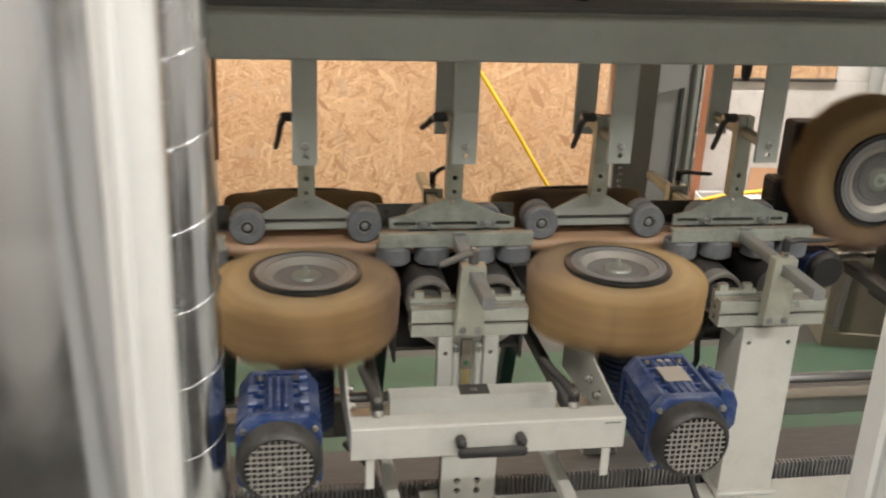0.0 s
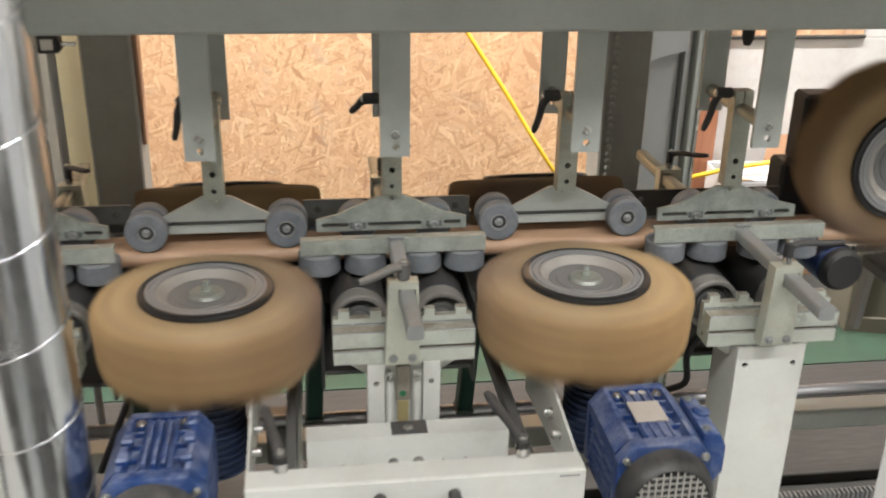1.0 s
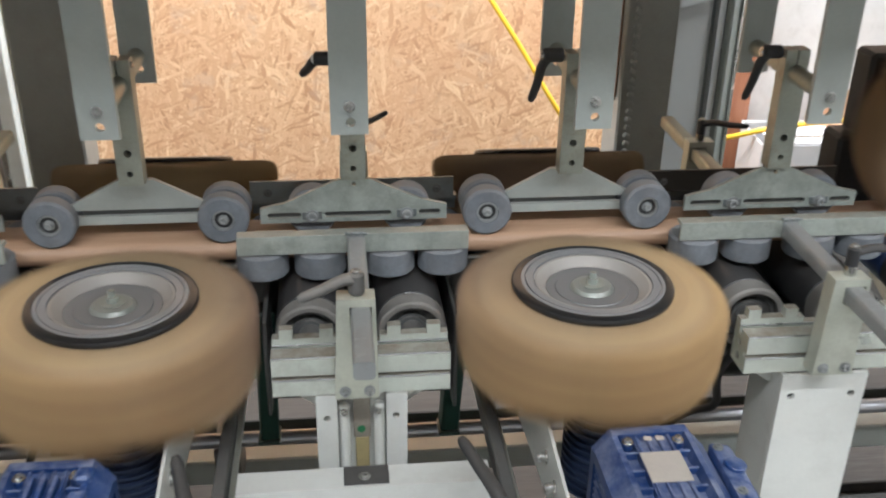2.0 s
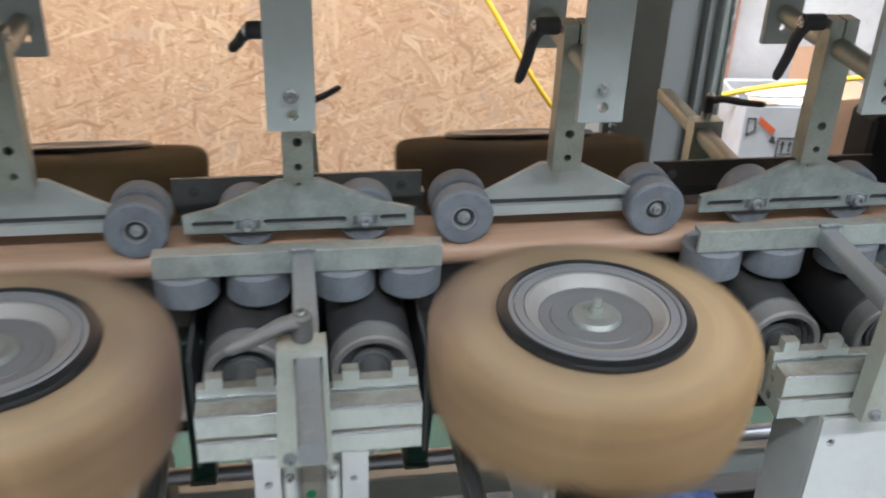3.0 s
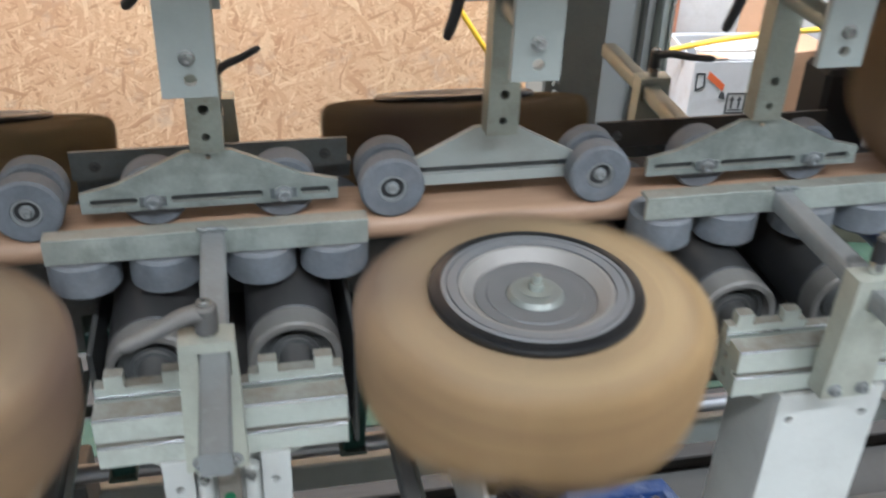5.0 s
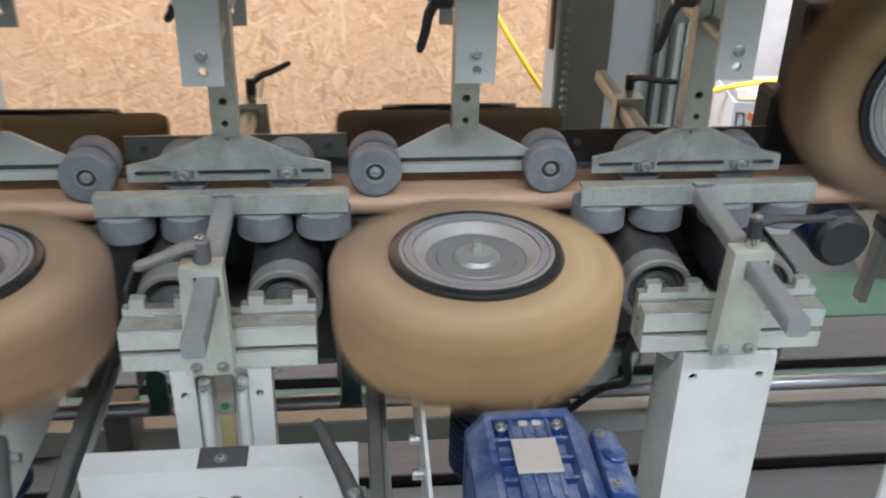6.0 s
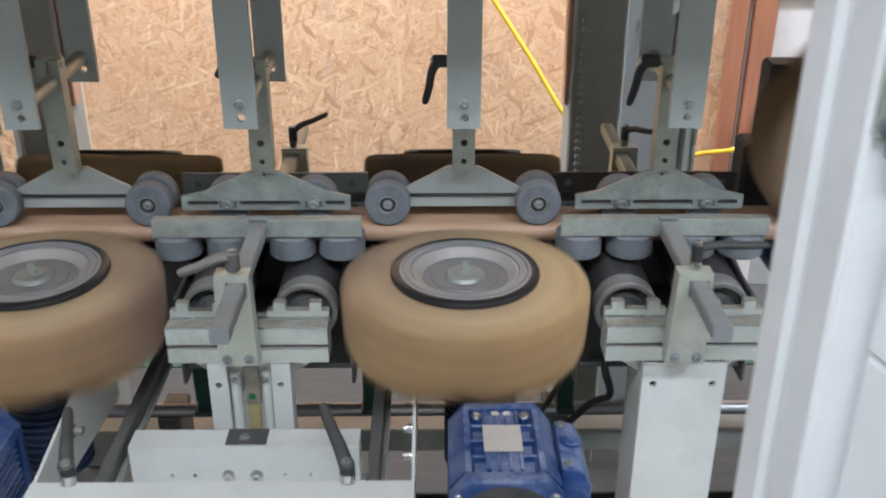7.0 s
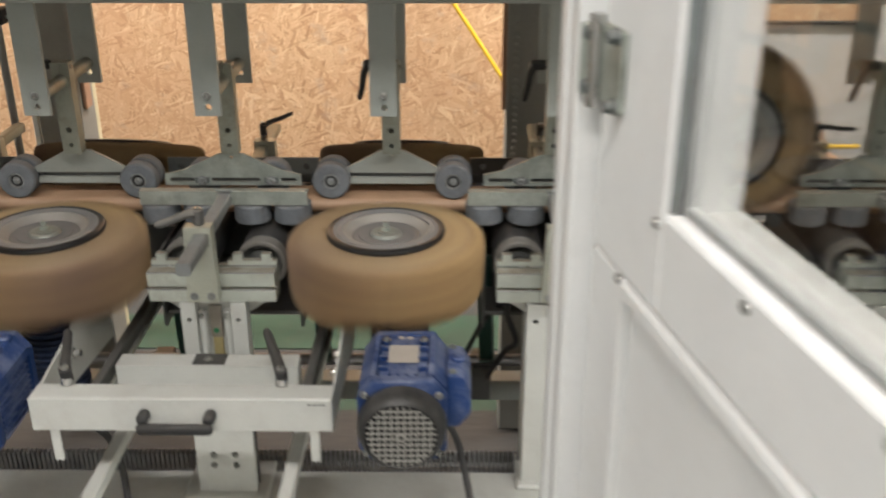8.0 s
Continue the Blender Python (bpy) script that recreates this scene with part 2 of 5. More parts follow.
LABEL = surface("dusty_label_plate", (0.58, 0.53, 0.47), 0.55, 0.2, 0.1, 0.4)
COLUMN = surface("olive_grey_column_paint", (0.30, 0.30, 0.27), 0.55, 0.0, 0.1, 0.3, stain=0.2)
GREY = surface("light_grey_cabinet_paint", (0.33, 0.34, 0.33), 0.45, 0.0, 0.06, 0.2)
GREEN = surface("green_floor_paint", (0.017, 0.056, 0.028), 0.7, 0.0, 0.3, 0.3, (0.06, 0.064, 0.048))
GREEN_DOT = surface("green_sticker", (0.02, 0.17, 0.07), 0.5, 0.0, 0.1)
CONCRETE = surface("dusty_concrete", (0.044, 0.042, 0.037), 0.85, 0.0, 0.2, 0.15, (0.07, 0.069, 0.063), grain=60, blot=3)
PLASTER = surface("white_plaster_board", (0.65, 0.63, 0.605), 0.85, 0.0, 0.12, grain=40, blot=2.5, stain=0.3, stain_colour=(0.33, 0.29, 0.25))
HALL = surface("grey_hall_paint", (0.57, 0.565, 0.54), 0.8, 0.0, 0.06, blot=1.5)
CREAM = surface("cream_panel_paint", (0.62, 0.55, 0.36), 0.6, 0.0, 0.08)
YELLOW = surface("yellow_hose", (0.80, 0.50, 0.03), 0.42, 0.0, 0.08)
YELLOW_BOX = surface("yellow_box_plastic", (0.50, 0.34, 0.05), 0.5, 0.0, 0.15)
CARTON = surface("white_carton", (0.60, 0.59, 0.59), 0.75, 0.0, 0.06, stain=0.3, stain_colour=(0.40, 0.35, 0.30))
BROWN_CARD = surface("brown_cardboard", (0.42, 0.25, 0.145), 0.8, 0.0, 0.12, grain=120, blot=8)
CRATE = surface("olive_grey_box", (0.17, 0.155, 0.115), 0.7, 0.0, 0.15, 0.2, stain=0.3)
INK = surface("printed_ink", (0.06, 0.06, 0.06), 0.7, 0.0, 0.1)
ORANGE = surface("orange_label_ink", (0.70, 0.14, 0.04), 0.7, 0.0, 0.1)
YELLOWED = surface("yellowed_scale", (0.46, 0.38, 0.19), 0.45, 0.2, 0.15, 0.3, stain=0.3)
BRASS = surface("dull_scale_strip", (0.30, 0.27, 0.225), 0.5, 0.2, 0.2, 0.3, stain=0.4)
WORK = wood("sanded_wood", (0.40, 0.25, 0.152), (0.52, 0.345, 0.228), "x", 16, 0.45)
REDWOOD = wood("reddish_timber", (0.29, 0.115, 0.06), (0.38, 0.165, 0.085), "z", 14)
BOARD = wood("dusty_floor_board", (0.027, 0.0235, 0.019), (0.042, 0.036, 0.030), "x", 14, 0.7)
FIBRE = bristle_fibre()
# the same fibre blended towards near black, for the far and upright wheels
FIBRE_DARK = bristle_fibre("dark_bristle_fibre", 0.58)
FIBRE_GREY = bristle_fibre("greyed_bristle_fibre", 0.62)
PANE = clear_pane()
TUBE = glow("lamp_diffuser", (1.0, 0.95, 0.88), 6.0)


# ---- mesh helpers ----
def xf(bm, verts, m):
    if m is not None:
        bmesh.ops.transform(bm, matrix=m, verts=verts)


def bx(bm, x0, y0, z0, x1, y1, z1, bev=0.0015, m=None):
    """A box with softened edges."""
    r = bmesh.ops.create_cube(bm, size=1.0, matrix=Matrix.Translation(((x0 + x1) / 2, (y0 + y1) / 2, (z0 + z1) / 2)) @ Matrix.Diagonal((x1 - x0, y1 - y0, z1 - z0, 1)))
    vs = r["verts"]
    if bev:
        bev = min(bev, 0.3 * min(abs(x1 - x0), abs(y1 - y0), abs(z1 - z0)))
        out = bmesh.ops.bevel(bm, geom=list({e for v in vs for e in v.link_edges}), offset=bev, segments=1, affect="EDGES", profile=0.5)
        vs = list({v for f in out["faces"] for v in f.verts} | {v for v in vs if v.is_valid})
    xf(bm, vs, m)
    return bm


def axis(p0, p1):
    """The pose that turns the z axis from p0 towards p1."""
    d = Vector(p1) - Vector(p0)
    return Matrix.Translation(p0) @ d.to_track_quat("Z", "Y").to_matrix().to_4x4(), d.length


def la(bm, profile, seg=32, m=None):
    """A turned shape: (radius, height) pairs round the z axis."""
    rings = []
    for r, z in profile:
        rings.append([bm.verts.new((r * math.cos(2 * math.pi * i / seg), r * math.sin(2 * math.pi * i / seg), z)) for i in range(seg)] if r > 1e-6 else [bm.verts.new((0, 0, z))])
    for a, b in zip(rings, rings[1:]):
        for i in range(seg):
            j = (i + 1) % seg
            if len(a) == 1 and len(b) > 1:
                bm.faces.new((a[0], b[i], b[j]))
            elif len(b) == 1 and len(a) > 1:
                bm.faces.new((a[i], a[j], b[0]))
            elif len(a) > 1:
                bm.faces.new((a[i], a[j], b[j], b[i]))
    xf(bm, [v for ring in rings for v in ring], m)
    return bm


def cy(bm, p0, p1, r, seg=20, bev=0.001):
    m, h = axis(p0, p1)
    b = min(bev, r * 0.4, h * 0.4)
    return la(bm, [(0, 0), (r - b, 0), (r, b), (r, h - b), (r - b, h), (0, h)], seg, m)


def pr(bm, outline, holes, depth, m=None):
    """A plate: an outline with holes through it, in its own xy plane, with a thickness."""
    edges, firsts = [], []
    for loop in (outline, *holes):
        vs = [bm.verts.new((u, v, 0)) for u, v in loop]
        edges += [bm.edges.new((vs[i], vs[(i + 1) % len(vs)])) for i in range(len(vs))]
        firsts += vs
    faces = [g for g in bmesh.ops.triangle_fill(bm, edges=edges, use_beauty=True, use_dissolve=False)["geom"] if isinstance(g, bmesh.types.BMFace)]
    out = bmesh.ops.extrude_face_region(bm, geom=faces, use_keep_orig=True)["geom"]
    tops = [v for v in out if isinstance(v, bmesh.types.BMVert)]
    bmesh.ops.translate(bm, vec=(0, 0, depth), verts=tops)
    xf(bm, firsts + tops, m)
    return bm


def ring_of(u, v, r, seg=12):
    return [(u + r * math.cos(2 * math.pi * i / seg), v + r * math.sin(2 * math.pi * i / seg)) for i in range(seg)]


def slot(u0, u1, v, r, seg=6):
    return [(u1 + r * math.cos(a), v + r * math.sin(a)) for a in [math.pi * (i / seg - 0.5) for i in range(seg + 1)]] + [(u0 + r * math.cos(a), v + r * math.sin(a)) for a in [math.pi * (i / seg + 0.5) for i in range(seg + 1)]]


def rect(u0, v0, u1, v1):
    return [(u0, v0), (u1, v0), (u1, v1), (u0, v1)]


def front(y):
    """Plates drawn in x and z, with their thickness going away from the aisle."""
    return Matrix(((1, 0, 0, 0), (0, 0, 1, y), (0, 1, 0, 0), (0, 0, 0, 1)))


def side(x):
    """Plates drawn in y and z, with their thickness along x."""
    return Matrix(((0, 0, 1, x), (1, 0, 0, 0), (0, 1, 0, 0), (0, 0, 0, 1)))


def pipe(bm, points, r, seg=10):
    """A bent rod through the points."""
    pts = [Vector(p) for p in points]
    rings, up = [], Vector((0.13, 0.27, 0.95)).normalized()
    for i, p in enumerate(pts):
        d = (pts[min(i + 1, len(pts) - 1)] - pts[max(i - 1, 0)]).normalized()
        a = d.cross(up).normalized()
        b = d.cross(a)
        rings.append([bm.verts.new(p + r * (math.cos(2 * math.pi * k / seg) * a + math.sin(2 * math.pi * k / seg) * b)) for k in range(seg)])
    for a, b in zip(rings, rings[1:]):
        for k in range(seg):
            bm.faces.new((a[k], a[(k + 1) % seg], b[(k + 1) % seg], b[k]))
    bm.faces.new(rings[0]), bm.faces.new(rings[-1])
    return bm


def smooth_path(points, steps=8):
    """A smooth line through the points."""
    p = [Vector(q) for q in points]
    p = [2 * p[0] - p[1], *p, 2 * p[-1] - p[-2]]
    out = []
    for a, b, c, d in zip(p, p[1:], p[2:], p[3:]):
        for i in range(steps):
            t = i / steps
            out.append(0.5 * (2 * b + (c - a) * t + (2 * a - 5 * b + 4 * c - d) * t * t + (3 * b - a - 3 * c + d) * t ** 3))
    return out + [p[-2]]


def part(name, bm, material, parent=None, label="", soft=30):
    """Links a bmesh as one mesh object under a thing or a part."""
    bmesh.ops.recalc_face_normals(bm, faces=bm.faces)
    me = bpy.data.meshes.new(name)
    bm.to_mesh(me)
    bm.free()
    me.materials.append(material)
    for p in me.polygons:
        p.use_smooth = True
    me.set_sharp_from_angle(angle=radians(soft))
    ob = new(name, me)
    if parent is not None:
        ob.parent = parent
    if label:
        ob["label"] = label
    return ob


def thing(name, m, label, category, group="", kind=""):
    ob = new(name)
    ob.empty_display_size = 0.05
    ob.matrix_basis = m
    return tagged(ob, label, category, group, kind)


B = bmesh.new


# ---- structure ----
def structure():
    def put(name, bm, mat, label, category):
        return tagged(part(name, bm, mat), label, category, kind="structure")
    put("floor", bx(B(), -3.5, -2.2, -0.1, 4.5, 3.78, 0.0, 0), CONCRETE, "dusty grey concrete hall floor", "floor")
    put("floor_marking", bx(B(), -3.4, 2.86, 0.0, 4.4, 3.09, 0.004, 0), GREEN, "green painted walkway strip on the concrete floor", "floor marking")
    put("floor_marking", bx(B(), -3.4, 2.50, 0.0, 4.4, 2.615, 0.004, 0), GREEN, "narrow green painted line on the concrete floor", "floor marking")
    bm = B()
    bx(bm, -3.5, 3.76, 0.0, -0.86, 3.78, CEILING, 0.001)
    put("wall_north", bm, OSB, "raw strand board wall behind the machine", "wall")
    put("wall_north", bx(B(), -0.856, 3.758, 0.0, 1.64, 3.778, CEILING, 0.001), OSB, "raw strand board wall behind the machine", "wall")
    put("wall_north", bx(B(), 1.644, 3.758, 0.865, 2.27, 3.778, CEILING, 0.001), OSB, "raw strand board wall above the white boards", "wall")
    put("wall_north", bx(B(), 2.274, 3.752, 0.865, 4.5, 3.778, CEILING, 0.001), PLASTER, "smudged white plaster board wall", "wall")
    put("trim", bx(B(), 1.60, 3.738, 0.862, 2.27, 3.757, 0.874, 0.002), BOARD, "narrow wooden batten along the wall boards", "trim")
    put("wall_north", bx(B(), 1.644, 3.75, 0.0, 4.5, 3.778, 0.862, 0.001), PLASTER, "smudged white plaster board on the lower wall", "wall")
    put("wall_south", bx(B(), -3.5, -2.3, 0.0, 4.5, -2.2, CEILING, 0), HALL, "grey painted hall wall", "wall")
    put("wall_west", bx(B(), -3.6, -2.2, 0.0, -3.5, 3.78, CEILING, 0), HALL, "grey painted hall wall", "wall")
    put("wall_east", bx(B(), 4.5, -2.2, 0.0, 4.6, 3.78, CEILING, 0), HALL, "grey painted hall wall", "wall")
    # unseen roof, added to keep the overhead lamp light off the machine
    put("housing_roof", bx(B(), -1.7, 0.78, 2.16, 2.7, 2.5, 2.2, 0.003), HALL, "plain sheet roof added unseen over the housing for shade", "roof")
    # unseen apron, added to block the rear lamps from the far brush wheels
    put("housing_back", bx(B(), -1.7, 2.50, 1.45, 2.7, 2.53, 2.2, 0.003), HALL, "plain sheet apron added unseen to shade the far brushes", "wall")
    put("ceiling", bx(B(), -3.6, -2.3, CEILING, 4.6, 3.9, CEILING + 0.1, 0), HALL, "grey painted hall ceiling", "ceiling")


structure()


def ceiling_lamp(tx, ty):
    lamp = thing("ceiling_lamp", pose(tx, ty, CEILING), "long white tube lamp under the ceiling", "lamp", "tube lamps")
    part("housing", bx(B(), -0.77, -0.08, -0.07, 0.77, 0.08, 0, 0.006), WHITE, lamp)
    part("diffuser", bx(B(), -0.75, -0.06, -0.12, 0.75, 0.06, -0.072, 0.012), TUBE, lamp, "glowing white diffuser")


for tx, ty, _ in TUBES:
    ceiling_lamp(tx, ty)


# ---- the conveyor's common pieces ----
def hex_bolt(bm, p, r=0.006, h=0.005, d=(0, -1, 0)):
    """Washer, hexagon head and socket, standing on p and pointing along d."""
    p, d = Vector(p), Vector(d)
    m, _ = axis(p, p + d)
    la(bm, [(0, 0), (r * 1.5, 0), (r * 1.5, 0.0012), (r * 1.02, 0.0013), (r * 1.02, h), (r * 0.9, h + 0.001), (r * 0.5, h + 0.001), (r * 0.45, h - 0.0015), (0, h - 0.0015)], 12, m)
    return bm


def clamp_lever(name, parent, at, tip, material, up=(0, 0, 1), label="", stout=1.0):
    """A clamping lever: a stud, a round boss and a tapered, cranked handle to its tip."""
    bm = B()
    a, t, u = Vector(at), Vector(tip), Vector(up).normalized()
    cy(bm, a - u * 0.014, a + u * 0.012, 0.0075 * min(stout, 1.25), 16, 0.002)
    q = a + u * 0.004
    path = smooth_path([q, q + (t - q) * 0.25 + u * 0.004, q + (t - q) * 0.6 + u * (0.001 + 0.06 * max(0, stout - 1.5)), t], 5)
    n = len(path)
    rings = []
    for i, p in enumerate(path):
        d = (path[min(i + 1, n - 1)] - path[max(i - 1, 0)]).normalized()
        s = d.cross(u).normalized()
        w = d.cross(s)
        r1, r2 = stout * (0.0065 - 0.002 * i / n), stout * (0.0055 - 0.0012 * i / n)
        if i == n - 1:
            r1, r2 = r1 * 0.7, r2 * 0.7
        rings.append([bm.verts.new(p + r1 * math.cos(k * math.pi / 5) * s + r2 * math.sin(k * math.pi / 5) * w) for k in range(10)])
    for ra, rb in zip(rings, rings[1:]):
        for k in range(10):
            bm.faces.new((ra[k], ra[(k + 1) % 10], rb[(k + 1) % 10], rb[k]))
    bm.faces.new(rings[0]), bm.faces.new(rings[-1])
    lever = part(name, bm, material, parent, label, 40)
    part("screw", hex_bolt(B(), a + u * 0.0125, 0.0042, 0.002, u), STEEL, lever)
    return lever


R_ROLL = 0.0335


def press_roller(parent, x, y0, y1, z, face):
    """A rubber tyre on a bearing; face: +1 or -1, the side that shows its bolt. Its axle is its origin, so that it can turn."""
    w = y1 - y0
    hub_m = Matrix.Rotation(radians(-90), 4, "X")
    tyre = part("roller", la(B(), [(0.0152, 0), (R_ROLL - 0.003, 0), (R_ROLL, 0.003), (R_ROLL, w - 0.003), (R_ROLL - 0.003, w), (0.0152, w), (0.0149, w - 0.004), (0.0149, 0.004), (0.0152, 0)], 40, Matrix.Translation((0, -w / 2, 0)) @ hub_m), ROLLER, parent)
    tyre.location = (x, (y0 + y1) / 2, z)
    turn_y = Matrix.Translation((0, -w / 2, 0)) @ hub_m
    part("bearing", la(B(), [(0.0148, 0.003), (0.0145, 0.0008), (0.0122, 0.0008), (0.0118, 0.004), (0.0118, w - 0.004), (0.0122, w - 0.0008), (0.0145, w - 0.0008), (0.0148, w - 0.003), (0.0148, 0.003)], 28, turn_y), ARM, tyre)
    part("seal", la(B(), [(0.0117, 0.005), (0.0051, 0.005), (0.0051, w - 0.005), (0.0117, w - 0.005), (0.0117, 0.005)], 24, turn_y), RUBBER, tyre)
    part("bolt", hex_bolt(B(), (0, -face * (w / 2 - 0.004), 0), 0.0048, 0.006, (0, -face, 0)), ARM, tyre)
    return tyre


SPINNERS = []


def hanger(unit, lever_tip, lever_at=(-0.033, 1.80, 1.172), lever=True):
    """The two hanging straps, the cross shaft, the drilled bar and its clamp. x is counted from the unit's middle."""
    holes = [ring_of(0.002, 1.128, 0.0055)]
    part("front_strap", pr(B(), rect(-0.0265, 1.113, 0.0175, 1.312), [ring_of(-0.003, 1.128, 0.0055)], 0.008, front(1.684)), PAINT, unit)
    part("rear_strap", pr(B(), rect(-0.022, 1.108, 0.022, 1.312), holes, 0.008, front(1.922)), PAINT, unit)
    part("strap_bolt", hex_bolt(B(), (-0.004, 1.684, 1.147), 0.0046, 0.006), STEEL, unit)
    part("cross_shaft", cy(B(), (0, 1.6925, 1.145), (0, 1.922, 1.145), 0.0115, 20), BAR, unit)
    bar = B()
    pr(bar, [(-0.016, 1.012), (0.016, 1.012), (0.016, 1.176), (0.0012, 1.176), (0.0012, 1.15), (-0.0012, 1.15), (-0.0012, 1.176), (-0.016, 1.176)], [ring_of(0, 1.056, 0.0052), ring_of(0, 1.028, 0.0042)], 0.024, front(1.79))
    part("drilled_bar", bar, BAR, unit, "yellowish zinc plated square bar with holes")
    part("hole_lining", cy(cy(B(), (0, 1.8125, 1.056), (0, 1.8135, 1.056), 0.0056, 14), (0, 1.8125, 1.028), (0, 1.8135, 1.028), 0.0045, 14), DARK, unit)
    part("clamp_screw", cy(B(), (-0.024, 1.80, 1.168), (0.019, 1.80, 1.168), 0.004, 12), STEEL, unit)
    if lever:
        clamp_lever("clamp_lever", unit, lever_at, lever_tip, BLACK, (-1, 0, 0.0), "black plastic clamp lever", 1.2)


def carrier_wide(xc, group):
    """A pressure unit whose rubber rollers sit in pairs on both sides of its carrier plate."""
    unit = thing("pressure_unit", pose(xc, 0, 0), "grey hanging pressure unit with blue-grey rubber rollers on the wood", "roller unit", group)
    hanger(unit, (-0.056, 1.812, 1.108))
    out = [(-0.124, 0.947), (0.124, 0.947), (0.124, 0.956), (0.088, 0.975), (0.022, 1.010), (-0.022, 1.010), (-0.088, 0.975), (-0.124, 0.956)]
    part("carrier_plate", pr(B(), out, [slot(-0.085, 0.085, 0.9635, 0.0045), ring_of(0, 1.004, 0.003)], 0.007, front(1.816)), PAINT, unit)
    for dx in (-0.111, 0.111):
        part("axle", cy(B(), (dx, 1.795, 0.9595), (dx, 1.845, 0.9595), 0.005, 12), STEEL, unit)
        SPINNERS.append(press_roller(unit, dx, 1.789, 1.814, 0.9595, 1))
        SPINNERS.append(press_roller(unit, dx, 1.825, 1.850, 0.9595, -1))
    # dark strip, added so that the slot looks like a shaded gap
    part("slot_backing", bx(B(), -0.075, 1.8235, 0.950, 0.075, 1.828, 0.974, 0.001), DARK, unit, "dark strip added behind the slot for its shade")
    return unit


def carrier_narrow(xc, group, tip):
    """A pressure unit whose rollers sit behind a long slotted plate."""
    unit = thing("slotted_pressure_unit", pose(xc, 0, 0), "grey hanging pressure unit with a slotted plate before its rollers", "roller unit", group)
    hanger(unit, tip)
    out = [(-0.124, 0.950), (0.124, 0.950), (0.124, 0.971), (0.09, 0.979), (0.022, 1.010), (-0.022, 1.010), (-0.09, 0.979), (-0.124, 0.971)]
    part("carrier_plate", pr(B(), out, [slot(-0.112, -0.074, 0.9605, 0.004), slot(-0.036, 0.046, 0.9605, 0.004), slot(0.090, 0.112, 0.9605, 0.004), ring_of(0, 1.004, 0.003)], 0.006, front(1.797)), ZINC, unit)
    # added dark strip stands in for the shade inside the three slots
    part("slot_backing", bx(B(), -0.120, 1.8035, 0.953, 0.120, 1.8055, 0.969, 0.0005), DARK, unit, "dark strip added behind the slots for their shade")
    for dx in (-0.056, 0.070):
        part("slider", bx(B(), dx - 0.013, 1.7955, 0.9545, dx + 0.013, 1.7968, 0.9655, 0.0005), DULL, unit)
        part("axle_bolt", hex_bolt(B(), (dx, 1.7953, 0.9595), 0.0062, 0.006), ARM, unit)
        SPINNERS.append(press_roller(unit, dx, 1.806, 1.836, 0.9595, -1))
    return unit


PITCH = 0.577
for k in (-1, 0, 1, 2):
    carrier_narrow((-0.247, 0.330, 0.910, 1.487)[k + 1], "pressure units over the wood", (-0.062, 1.838, 1.141) if k == 0 else (-0.054, 1.815, 1.104))
for k in (-1, 0):
    carrier_wide((0.047, 0.620)[k + 1], "pressure units over the wood")


